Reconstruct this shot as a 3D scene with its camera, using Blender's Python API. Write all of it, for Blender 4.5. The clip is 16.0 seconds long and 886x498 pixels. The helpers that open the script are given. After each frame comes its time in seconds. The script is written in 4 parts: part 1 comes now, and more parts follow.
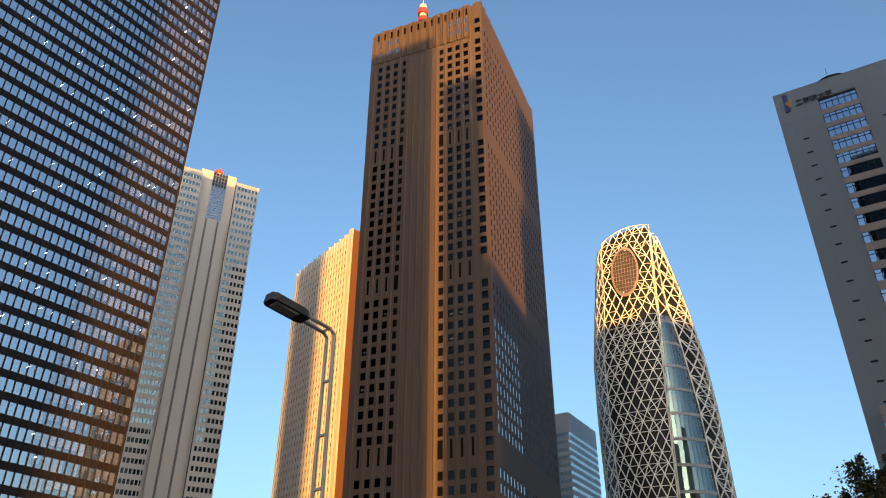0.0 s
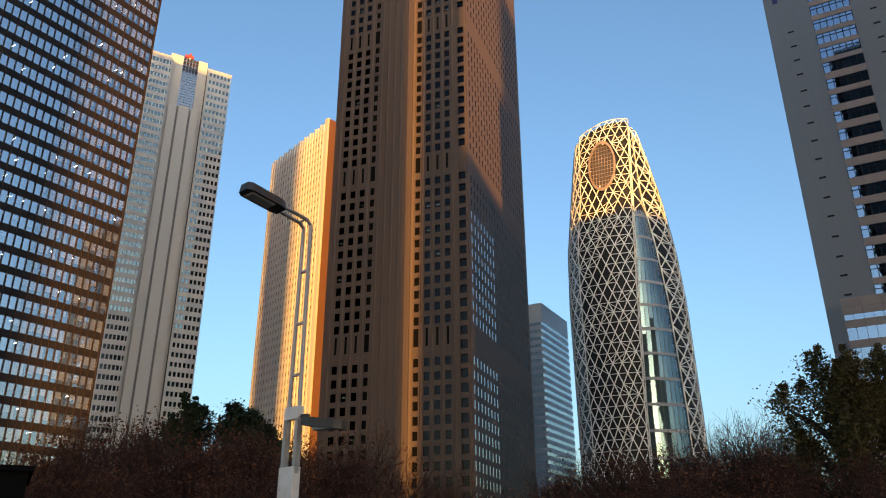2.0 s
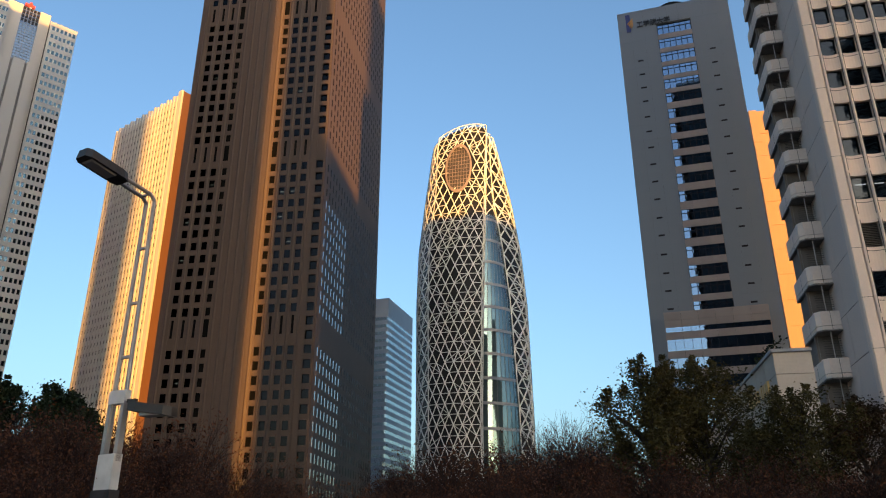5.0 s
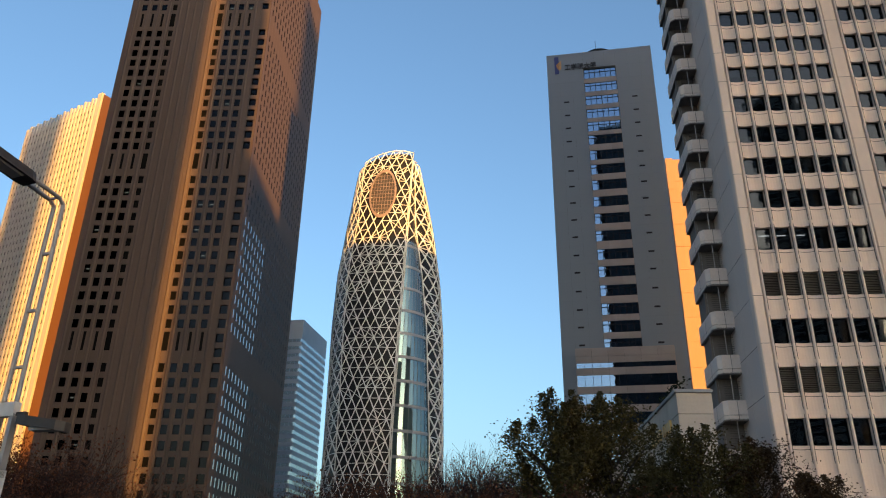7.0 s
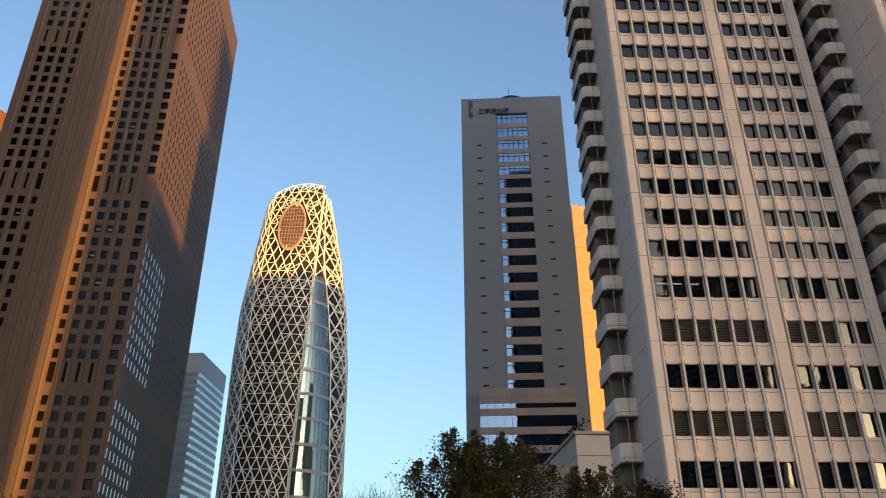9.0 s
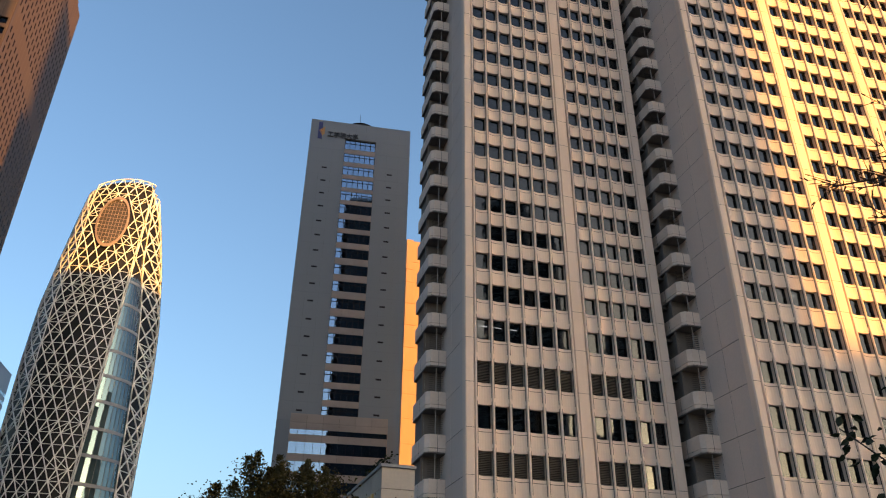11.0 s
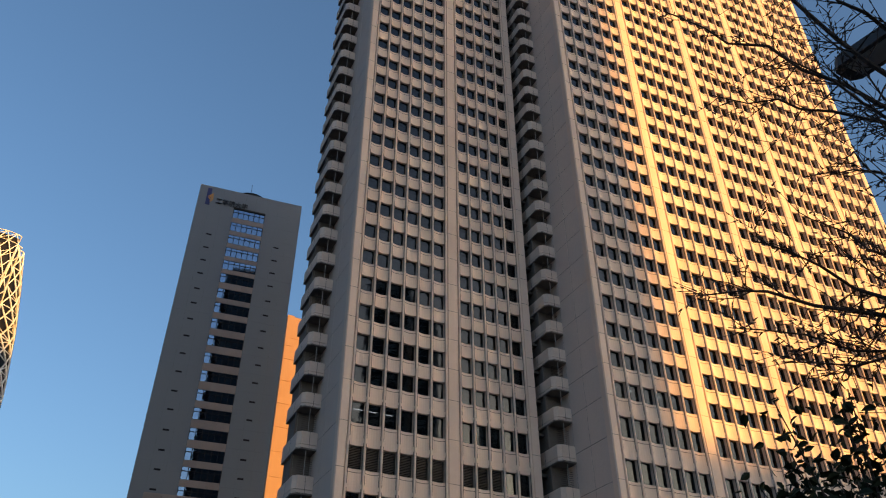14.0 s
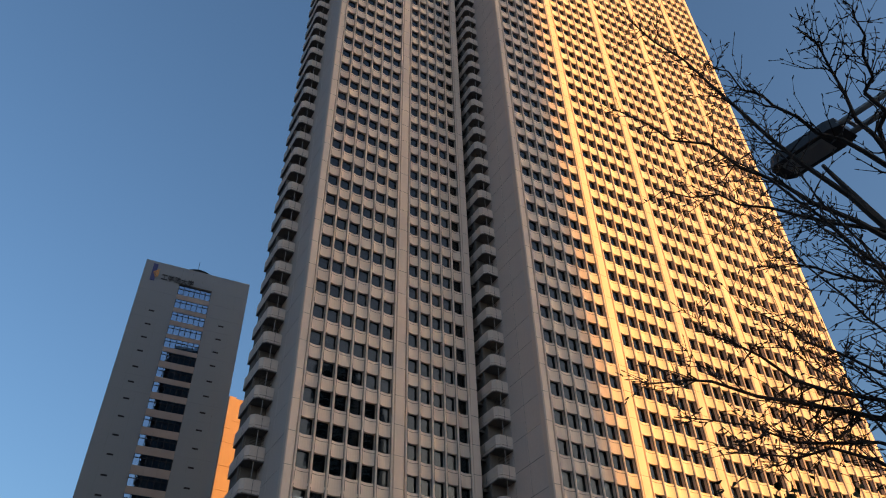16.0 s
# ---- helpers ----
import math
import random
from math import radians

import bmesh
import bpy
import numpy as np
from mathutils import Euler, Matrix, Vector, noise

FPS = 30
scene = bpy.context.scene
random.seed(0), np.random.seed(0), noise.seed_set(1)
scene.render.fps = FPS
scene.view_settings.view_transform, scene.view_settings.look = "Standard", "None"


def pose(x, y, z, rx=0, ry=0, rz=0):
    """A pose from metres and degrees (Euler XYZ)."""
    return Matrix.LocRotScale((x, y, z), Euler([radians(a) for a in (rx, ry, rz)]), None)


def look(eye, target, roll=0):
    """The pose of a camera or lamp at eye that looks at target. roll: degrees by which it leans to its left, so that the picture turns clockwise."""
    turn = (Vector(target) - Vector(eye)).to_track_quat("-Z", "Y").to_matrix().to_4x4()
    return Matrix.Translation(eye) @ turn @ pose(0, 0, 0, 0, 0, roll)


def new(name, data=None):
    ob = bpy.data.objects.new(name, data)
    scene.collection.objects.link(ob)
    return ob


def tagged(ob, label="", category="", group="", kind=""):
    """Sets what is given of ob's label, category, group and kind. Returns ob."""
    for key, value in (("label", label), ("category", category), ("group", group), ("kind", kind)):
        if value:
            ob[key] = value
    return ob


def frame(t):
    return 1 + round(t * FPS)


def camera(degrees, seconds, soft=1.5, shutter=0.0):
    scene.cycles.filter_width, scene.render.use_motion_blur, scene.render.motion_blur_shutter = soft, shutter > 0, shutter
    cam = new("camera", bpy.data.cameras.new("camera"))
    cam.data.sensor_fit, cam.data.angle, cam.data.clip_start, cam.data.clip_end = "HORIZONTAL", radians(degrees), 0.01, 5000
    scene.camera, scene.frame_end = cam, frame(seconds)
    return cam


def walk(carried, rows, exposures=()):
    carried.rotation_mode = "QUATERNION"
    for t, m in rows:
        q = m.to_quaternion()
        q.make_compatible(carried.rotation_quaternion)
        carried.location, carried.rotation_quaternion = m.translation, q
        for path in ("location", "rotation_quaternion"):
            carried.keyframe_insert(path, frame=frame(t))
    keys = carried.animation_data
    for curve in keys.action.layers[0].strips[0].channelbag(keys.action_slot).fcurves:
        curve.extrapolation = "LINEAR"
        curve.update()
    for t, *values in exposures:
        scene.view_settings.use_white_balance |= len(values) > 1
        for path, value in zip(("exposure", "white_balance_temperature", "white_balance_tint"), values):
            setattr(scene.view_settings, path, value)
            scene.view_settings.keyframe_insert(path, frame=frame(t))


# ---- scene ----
cam = camera(60.2, 16.0, soft=1.1)
EYE = (0.0, 0.0, 1.6)
# seconds, yaw, pitch, roll of the carried camera, which turns where it stands
TURNS = [
    (0.0, -0.40, 30.68, -0.09),
    (0.5, -1.40, 27.99, -0.04),
    (1.0, -2.10, 25.97, -0.17),
    (1.5, -2.37, 24.86, -0.18),
    (2.0, -2.22, 22.61, 0.12),
    (2.5, -1.82, 21.38, 0.27),
    (3.0, -2.46, 20.35, 0.23),
    (3.5, -4.24, 20.52, -0.02),
    (4.0, -7.17, 20.81, -0.33),
    (4.5, -10.52, 21.41, -0.18),
    (5.0, -14.17, 22.12, 0.14),
    (7.5, -22.40, 24.84, -0.70),
    (8.0, -23.99, 25.65, -0.41),
    (8.5, -25.17, 26.32, -0.52),
    (9.0, -28.15, 27.00, 0.13),
    (9.5, -33.59, 27.75, -0.69),
    (12.0, -44.87, 30.53, 0.34),
    (12.5, -46.29, 31.87, 0.40),
    (13.0, -48.41, 33.11, 0.28),
    (13.5, -50.57, 34.22, -0.23),
    (14.0, -52.34, 35.37, 0.06),
    (14.5, -53.41, 37.03, 0.66),
    (15.0, -54.45, 39.10, 1.30),
    (15.5, -55.40, 40.28, 1.31),
    (16.0, -56.22, 41.54, 1.17),
]
walk(cam, [(t, pose(*EYE, 90 + pitch, roll, yaw)) for t, yaw, pitch, roll in TURNS],
     exposures=((0, 1.80, 6950, 10), (5, 1.80, 6950, 10), (8, 1.82, 7000, 10), (9.5, 2.04, 7650, 14), (12, 1.56, 7050, 13), (16, 1.27, 6650, 11)))

# ---------------------------------------------------------------- light
SUN_YAW, SUN_UP = 184.0, 5.6          # the way to the low sun, behind the camera
world = bpy.data.worlds.new("sky")
scene.world = world
world.use_nodes = True
wt = world.node_tree
sky = wt.nodes.new("ShaderNodeTexSky")
sky.sky_type, sky.sun_disc = "NISHITA", False
sky.sun_elevation, sky.sun_rotation = radians(SUN_UP), radians(360 - SUN_YAW)
sky.air_density, sky.dust_density, sky.ozone_density, sky.altitude = 1.0, 4.0, 2.8, 50
wt.links.new(sky.outputs[0], wt.nodes["Background"].inputs[0])
wt.nodes["Background"].inputs[1].default_value = 0.15
sun = new("sun", bpy.data.lights.new("sun", "SUN"))
sun.data.energy, sun.data.angle, sun.data.color = 3.05, radians(0.42), (1.0, 0.475, 0.085)
sh, sv = math.cos(radians(SUN_UP)), math.sin(radians(SUN_UP))
sun.matrix_world = look((0, 0, 0), (math.sin(radians(SUN_YAW)) * sh, -math.cos(radians(SUN_YAW)) * sh, -sv))


# ---------------------------------------------------------------- materials
def mat(name, col, rough=0.6, metal=0.0, var=0.18, scale=0.25, fine=6.0, bump=0.15, rnd=0.0, streak=0.0, spec=0.5):
    """A surface whose colour wanders at two scales, with fine relief; rnd: spread from piece to piece; streak: rain marks."""
    m = bpy.data.materials.new(name)
    m.use_nodes = True
    nt = m.node_tree
    ns, ln = nt.nodes, nt.links
    bs = ns["Principled BSDF"]
    co = ns.new("ShaderNodeTexCoord")
    n1, n2 = ns.new("ShaderNodeTexNoise"), ns.new("ShaderNodeTexNoise")
    n1.inputs["Scale"].default_value, n2.inputs["Scale"].default_value = scale, fine
    n1.inputs["Detail"].default_value, n2.inputs["Detail"].default_value = 4, 6
    src = co.outputs["Object"]
    if streak:
        mp = ns.new("ShaderNodeMapping")
        mp.inputs["Scale"].default_value = (1.0, 1.0, 0.06)
        ln.new(co.outputs["Object"], mp.inputs["Vector"])
        src = mp.outputs[0]
    ln.new(src, n1.inputs["Vector"])
    ln.new(co.outputs["Object"], n2.inputs["Vector"])
    add = ns.new("ShaderNodeMath")
    add.operation = "ADD"
    ln.new(n1.outputs["Fac"], add.inputs[0])
    half = ns.new("ShaderNodeMath")
    half.operation = "MULTIPLY"
    half.inputs[1].default_value = 0.5
    ln.new(n2.outputs["Fac"], half.inputs[0])
    ln.new(half.outputs[0], add.inputs[1])
    rng = ns.new("ShaderNodeMapRange")
    rng.inputs["From Min"].default_value, rng.inputs["From Max"].default_value = 0.45, 1.05
    rng.inputs["To Min"].default_value, rng.inputs["To Max"].default_value = 1 - var, 1 + var
    ln.new(add.outputs[0], rng.inputs["Value"])
    fac = rng.outputs[0]
    if rnd:
        oi = ns.new("ShaderNodeObjectInfo")
        r2 = ns.new("ShaderNodeMapRange")
        r2.inputs["To Min"].default_value, r2.inputs["To Max"].default_value = 1 - rnd, 1 + rnd
        ln.new(oi.outputs["Random"], r2.inputs["Value"])
        mul = ns.new("ShaderNodeMath")
        mul.operation = "MULTIPLY"
        ln.new(fac, mul.inputs[0])
        ln.new(r2.outputs[0], mul.inputs[1])
        fac = mul.outputs[0]
    vm = ns.new("ShaderNodeVectorMath")
    vm.operation = "SCALE"
    vm.inputs[0].default_value = col
    ln.new(fac, vm.inputs["Scale"])
    ln.new(vm.outputs[0], bs.inputs["Base Color"])
    bs.inputs["Roughness"].default_value = rough
    bs.inputs["Metallic"].default_value = metal
    bs.inputs["Specular IOR Level"].default_value = spec
    if bump:
        bp = ns.new("ShaderNodeBump")
        bp.inputs["Strength"].default_value, bp.inputs["Distance"].default_value = bump, 0.03
        ln.new(n2.outputs["Fac"], bp.inputs["Height"])
        ln.new(bp.outputs[0], bs.inputs["Normal"])
    return m


def glass(name, tint, mirror, shine=(0.92, 0.95, 0.97), rough=0.02, wave=0.004):
    """Window glass with a coating: part mirror, more of it at a grazing angle, the rest see-through and tinted."""
    m = bpy.data.materials.new(name)
    m.use_nodes = True
    nt = m.node_tree
    ns, ln = nt.nodes, nt.links
    ns.remove(ns["Principled BSDF"])
    out = ns["Material Output"]
    tr, gl, mx = ns.new("ShaderNodeBsdfTransparent"), ns.new("ShaderNodeBsdfGlossy"), ns.new("ShaderNodeMixShader")
    tr.inputs["Color"].default_value = (*tint, 1)
    gl.inputs["Color"].default_value = (*shine, 1)
    gl.inputs["Roughness"].default_value = rough
    lw, fr = ns.new("ShaderNodeLayerWeight"), ns.new("ShaderNodeMath")
    lw.inputs["Blend"].default_value = 0.5
    fr.operation = "POWER"
    fr.inputs[1].default_value = 4.0
    ln.new(lw.outputs["Facing"], fr.inputs[0])
    rg = ns.new("ShaderNodeMapRange")
    rg.inputs["To Min"].default_value, rg.inputs["To Max"].default_value = mirror, 1.0
    ln.new(fr.outputs[0], rg.inputs["Value"])
    ln.new(rg.outputs[0], mx.inputs["Fac"])
    ln.new(tr.outputs[0], mx.inputs[1])
    ln.new(gl.outputs[0], mx.inputs[2])
    co, nz, bp = ns.new("ShaderNodeTexCoord"), ns.new("ShaderNodeTexNoise"), ns.new("ShaderNodeBump")
    nz.inputs["Scale"].default_value = 0.7
    bp.inputs["Strength"].default_value, bp.inputs["Distance"].default_value = 1.0, wave
    ln.new(co.outputs["Object"], nz.inputs["Vector"])
    ln.new(nz.outputs["Fac"], bp.inputs["Height"])
    ln.new(bp.outputs[0], gl.inputs["Normal"])
    ln.new(mx.outputs[0], out.inputs["Surface"])
    return m


def glow(name, col, power):
    m = bpy.data.materials.new(name)
    m.use_nodes = True
    bs = m.node_tree.nodes["Principled BSDF"]
    bs.inputs["Base Color"].default_value = (*col, 1)
    bs.inputs["Emission Color"].default_value = (*col, 1)
    bs.inputs["Emission Strength"].default_value = power
    return m


CONCRETE = mat("warm_precast_concrete", (0.73, 0.585, 0.49), 0.75, var=0.10, scale=0.15, fine=9, rnd=0.05)
CONCRETE_DARK = mat("grey_precast_panel", (0.66, 0.55, 0.49), 0.7, var=0.12, scale=0.12, streak=1)
JOINT = mat("dark_joint_sealant", (0.06, 0.055, 0.05), 0.8)
BALCONY = mat("balcony_concrete", (0.74, 0.61, 0.52), 0.75, var=0.12, scale=0.5, rnd=0.05)
# Much darker than the parapets; used on balcony slabs and back walls.
SOFFIT = mat("dark_soffit", (0.16, 0.14, 0.125), 0.85, var=0.2, scale=0.6)
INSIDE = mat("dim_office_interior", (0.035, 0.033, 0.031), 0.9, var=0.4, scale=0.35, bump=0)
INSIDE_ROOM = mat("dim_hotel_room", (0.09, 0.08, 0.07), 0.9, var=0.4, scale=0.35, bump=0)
LOUVRE = mat("dark_metal_louvre", (0.07, 0.062, 0.055), 0.55, 0.4)
BLIND = mat("pale_window_blind", (0.66, 0.63, 0.60), 0.8, var=0.06, scale=1.5, rnd=0.12)
BROWN_TILE = mat("brown_ceramic_tile", (0.082, 0.057, 0.046), 0.55, var=0.14, scale=0.08, fine=3.0, streak=1, rnd=0.05, spec=0.3)
BROWN_DARK = mat("brown_tile_recess", (0.062, 0.041, 0.031), 0.5, var=0.14, scale=0.1)
SPANDREL_BLACK = mat("black_anodised_spandrel", (0.020, 0.017, 0.018), 0.5, 0.1, var=0.25, scale=0.4, rnd=0.1, spec=0.2)
FIN_BROWN = mat("bronze_window_fin", (0.030, 0.019, 0.015), 0.7, 0.0, var=0.2, scale=0.6, spec=0.2)
GREY_PANEL = mat("grey_metal_panel", (0.232, 0.246, 0.268), 0.5, 0.1, var=0.08, scale=0.05, streak=1)
PINK_PANEL = mat("pinkish_stone_panel", (0.36, 0.285, 0.25), 0.5, var=0.10, scale=0.3, rnd=0.06)
NOM_WALL = mat("pale_aluminium_cladding", (0.57, 0.55, 0.53), 0.5, 0.1, var=0.08, scale=0.06, streak=1)
NOM_DARK = mat("grey_aluminium_groove", (0.22, 0.21, 0.21), 0.5, 0.2)
RIB_GREY = mat("ribbed_grey_cladding", (0.50, 0.47, 0.43), 0.6, var=0.10, scale=0.06, streak=1)
TERRACOTTA = mat("rust_brown_wall", (0.12, 0.050, 0.026), 0.6, var=0.10, scale=0.1, streak=1)
BLUE_PANEL = mat("blue_grey_panel", (0.38, 0.43, 0.50), 0.5, 0.1, var=0.08, scale=0.06)
OCHRE_PANEL = mat("ochre_wall_panel", (0.29, 0.168, 0.100), 0.6, var=0.10, scale=0.1, streak=1)
STONE_PALE = mat("pale_stone_slab", (0.47, 0.41, 0.35), 0.7, var=0.12, scale=0.4, rnd=0.08)
STONE_JOINT = mat("stone_backing", (0.18, 0.155, 0.13), 0.85)
LATTICE = mat("white_aluminium_lattice", (0.76, 0.755, 0.735), 0.5, 0.1, var=0.07, scale=0.1, bump=0.05)
COCOON_WALL = mat("cocoon_inner_wall", (0.011, 0.012, 0.015), 0.4, 0.1, var=0.25, scale=0.12, streak=1, spec=0.25)
OVAL_WALL = mat("rosy_brown_oval_wall", (0.050, 0.042, 0.040), 0.4, var=0.25, scale=0.5)
RING = mat("rosy_metal_ring", (0.29, 0.225, 0.20), 0.45, 0.3)
STEEL_PAINT = mat("grey_painted_steel", (0.33, 0.32, 0.31), 0.45, 0.3, var=0.12, scale=3)
STEEL_DARK = mat("dark_painted_steel", (0.045, 0.043, 0.042), 0.5, 0.3, var=0.25, scale=3)
WHITE_PAINT = mat("worn_white_paint", (0.62, 0.60, 0.57), 0.55, var=0.12, scale=2.5)
LENS = mat("frosted_lamp_lens", (0.35, 0.35, 0.34), 0.25, var=0.05)
RED_PAINT = mat("red_mast_paint", (0.62, 0.05, 0.04), 0.5)
GOLD = mat("gilt_sign_metal", (0.62, 0.40, 0.16), 0.35, 0.6)
# Paint on the kiosk; on the brown tower it stands for shade in recesses.
MATT_BLACK = mat("black_paint_and_recess_shade", (0.006, 0.006, 0.006), 0.95, var=0.2, scale=1.0, spec=0.0)
INK = mat("dark_sign_letters", (0.035, 0.035, 0.04), 0.4)
NAVY = mat("navy_emblem_enamel", (0.03, 0.035, 0.16), 0.4)
ORANGE = mat("orange_emblem_enamel", (0.75, 0.33, 0.06), 0.4)
BARK = mat("dark_bark", (0.034, 0.024, 0.020), 0.9, var=0.35, scale=3, bump=0.5)
TWIG = mat("reddish_twig", (0.036, 0.021, 0.018), 0.9, var=0.3, scale=1.5, bump=0, spec=0.15)
DRY_LEAF = mat("dry_russet_leaf", (0.088, 0.036, 0.020), 0.8, var=0.45, scale=0.6, bump=0, spec=0.15)
GREEN_LEAF = mat("olive_green_leaf", (0.055, 0.044, 0.014), 0.7, var=0.5, scale=0.7, bump=0, spec=0.15)
RUST_LEAF = mat("rust_tinged_leaf", (0.050, 0.028, 0.012), 0.7, var=0.5, scale=0.7, bump=0, spec=0.15)
DARK_LEAF = mat("dark_evergreen_leaf", (0.014, 0.024, 0.009), 0.65, var=0.5, scale=0.5, bump=0, spec=0.2)
ASPHALT = mat("worn_asphalt", (0.05, 0.05, 0.052), 0.9, var=0.2, scale=0.3, fine=20)
TOWER_STONE = mat("grey_granite_cladding", (0.45, 0.43, 0.41), 0.6, var=0.12, scale=0.05)
GLASS_MIRROR = glass("blue_coated_glass", (0.80, 0.84, 0.90), 0.70, (0.95, 0.98, 1.0))
GLASS_HOTEL = glass("grey_hotel_glass", (0.22, 0.24, 0.26), 0.07, (0.62, 0.68, 0.72))
GLASS_BROWN = glass("grey_office_glass", (0.12, 0.13, 0.13), 0.045, (0.31, 0.33, 0.35))
# Brighter copy of the side glass; its strong mirror puts in a sky reflection.
GLASS_SKYLIT = glass("skylit_side_glass", (0.30, 0.32, 0.34), 0.45, (0.95, 0.98, 1.0))
GLASS_KOG = glass("clear_coated_glass", (0.30, 0.36, 0.42), 0.38, (0.42, 0.66, 0.95))
GLASS_BLUE = glass("bright_blue_glass", (0.34, 0.50, 0.60), 0.40)
GLASS_RIBBON = glass("pale_ribbon_glass", (0.5, 0.6, 0.66), 0.62, (0.86, 0.96, 1.0))
# Lit copy of blue_coated_glass for the end panes: less mirror, paler tint.
GLASS_SUNLIT = glass("sunlit_end_glass", (0.96, 0.96, 0.97), 0.48)
GLASS_SLIT = glass("teal_curtain_glass", (0.42, 0.58, 0.62), 0.20, (0.52, 0.80, 0.92))
GLASS_NOM = glass("teal_office_glass", (0.30, 0.38, 0.42), 0.26, (0.55, 0.80, 0.84))
TUBE_LIGHT = glow("fluorescent_tube", (1.0, 0.96, 0.86), 3.0)


# ---------------------------------------------------------------- geometry helpers
class Shape:
    """Vertices and faces put together from simple solids."""

    def __init__(self):
        self.v, self.f = [], []

    def add(self, verts, faces):
        k = len(self.v)
        self.v.extend(verts)
        self.f.extend(tuple(i + k for i in f) for f in faces)
        return self

    def box(self, x0, x1, y0, y1, z0, z1):
        return self.add([(x0, y0, z0), (x1, y0, z0), (x1, y1, z0), (x0, y1, z0), (x0, y0, z1), (x1, y0, z1), (x1, y1, z1), (x0, y1, z1)],
                        [(0, 3, 2, 1), (4, 5, 6, 7), (0, 1, 5, 4), (1, 2, 6, 5), (2, 3, 7, 6), (3, 0, 4, 7)])

    def prism(self, poly, z0, z1, cap=True):
        n = len(poly)
        vs = [(x, y, z0) for x, y in poly] + [(x, y, z1) for x, y in poly]
        fs = [(i, (i + 1) % n, n + (i + 1) % n, n + i) for i in range(n)]
        if cap:
            fs += [tuple(range(n - 1, -1, -1)), tuple(range(n, 2 * n))]
        return self.add(vs, fs)

    def bar(self, a, b, r0, r1=None, n=4):
        a, b = Vector(a), Vector(b)
        r1 = r0 if r1 is None else r1
        d = (b - a)
        if d.length < 1e-6:
            return self
        d.normalize()
        u = d.cross(Vector((0, 0, 1)) if abs(d.z) < 0.9 else Vector((1, 0, 0))).normalized()
        w = d.cross(u)
        vs = []
        for p, r in ((a, r0), (b, r1)):
            for i in range(n):
                t = 2 * math.pi * (i + 0.5) / n
                vs.append(tuple(p + u * (math.cos(t) * r) + w * (math.sin(t) * r)))
        fs = [(i, (i + 1) % n, n + (i + 1) % n, n + i) for i in range(n)]
        return self.add(vs, fs + [tuple(range(n - 1, -1, -1)), tuple(range(n, 2 * n))])

    def mesh(self, name, material):
        me = bpy.data.meshes.new(name)
        me.from_pydata(self.v, [], self.f)
        me.materials.append(material)
        me.update()
        return me


def part(name, shape, material, parent, label="", at=None):
    me = shape if isinstance(shape, bpy.types.Mesh) else shape.mesh(name, material)
    ob = new(name, me)
    ob.parent = parent
    if at is not None:
        ob.location = at
    if label:
        ob["label"] = label
    return ob


def way(yaw):
    return Vector((-math.sin(radians(yaw)), math.cos(radians(yaw)), 0))


def thing(name, label, category, p, yaw=-90.0, group="", kind=""):
    """An empty at a thing's base; x runs along the yaw, y away behind it."""
    ob = new(name)
    ob.matrix_world = Matrix.Translation(p) @ Matrix.Rotation(radians(yaw + 90), 4, "Z")
    return tagged(ob, label, category, group, kind)


def spread(name, spots, make, material, parent, most=300, key=None, label=""):
    """Alike pieces at spots (x, y, z): the lowest as parts on one mesh, the rest joined."""
    one = make(Shape()).mesh(name, material)
    spots = sorted(spots, key=key or (lambda s: s[2]))
    for s in spots[:most]:
        part(name, one, material, parent, label, s)
    if len(spots) > most:
        base = make(Shape())
        bv = np.array(base.v)
        rest = spots[most:]
        vs = (np.array(rest)[:, None, :] + bv[None]).reshape(-1, 3)
        fs = [tuple(i + k * len(bv) for i in f) for k in range(len(rest)) for f in base.f]
        me = bpy.data.meshes.new(name + "_rest")
        me.from_pydata(vs.tolist(), [], fs)
        me.materials.append(material)
        tagged(part("upper_" + name, me, material, parent), kind="stuff")


def pane(w, h, d=0.03):
    return lambda s: s.box(0, w, 0, d, 0, h)


rng = random.Random(7)

# ---------------------------------------------------------------- ground and the unseen shade blocks behind the camera
gs = Shape()
gs.add([(-4500, -4500, 0), (4500, -4500, 0), (4500, 4500, 0), (-4500, 4500, 0)], [(0, 1, 2, 3)])
tagged(new("ground", gs.mesh("ground", ASPHALT)), "dark worn asphalt ground reaching the horizon", "ground", kind="structure")


def behind(name, label, w0, w1, height, far=600.0, deep=40.0):
    """An unseen tall block added on the sunny side to cast shade: w runs to the left across the sun's way."""
    c = way(SUN_YAW) * far
    left = way(SUN_YAW - 90)
    t = thing(name, label, "building", c + left * w1, SUN_YAW + 90, group="blocks behind the square")
    s = Shape().box(0, w1 - w0, -deep, 0, 0, height)
    part("wall", s, TOWER_STONE, t)
    edge = min(1.0, (w1 - w0) * 0.2)
    band = Shape().box(edge, w1 - w0 - edge, 0.0, 0.12, 0, 1.8).mesh("window_band", SPANDREL_BLACK)
    for k in range(int((height - 10) / 4) + 1):
        part("window_band", band, SPANDREL_BLACK, t, "", (0, 0, 6.0 + 4.0 * k))
    return t


# Invented blocks, sized so that their shadow edges fall where wanted.
behind("shade_tower", "tall grey granite tower, unseen, added to cast shade", -67.6, -47.2, 291)
behind("shade_link", "lower granite link between two towers, unseen, added to cast shade", -47.12, -27.9, 192)
behind("shade_tower", "slim grey granite tower, unseen, added to cast shade", -27.83, -15.0, 236, 300, 25)
behind("shade_hall", "low granite hall between two towers, unseen, added to cast shade", -14.95, -11.65, 56, 300)
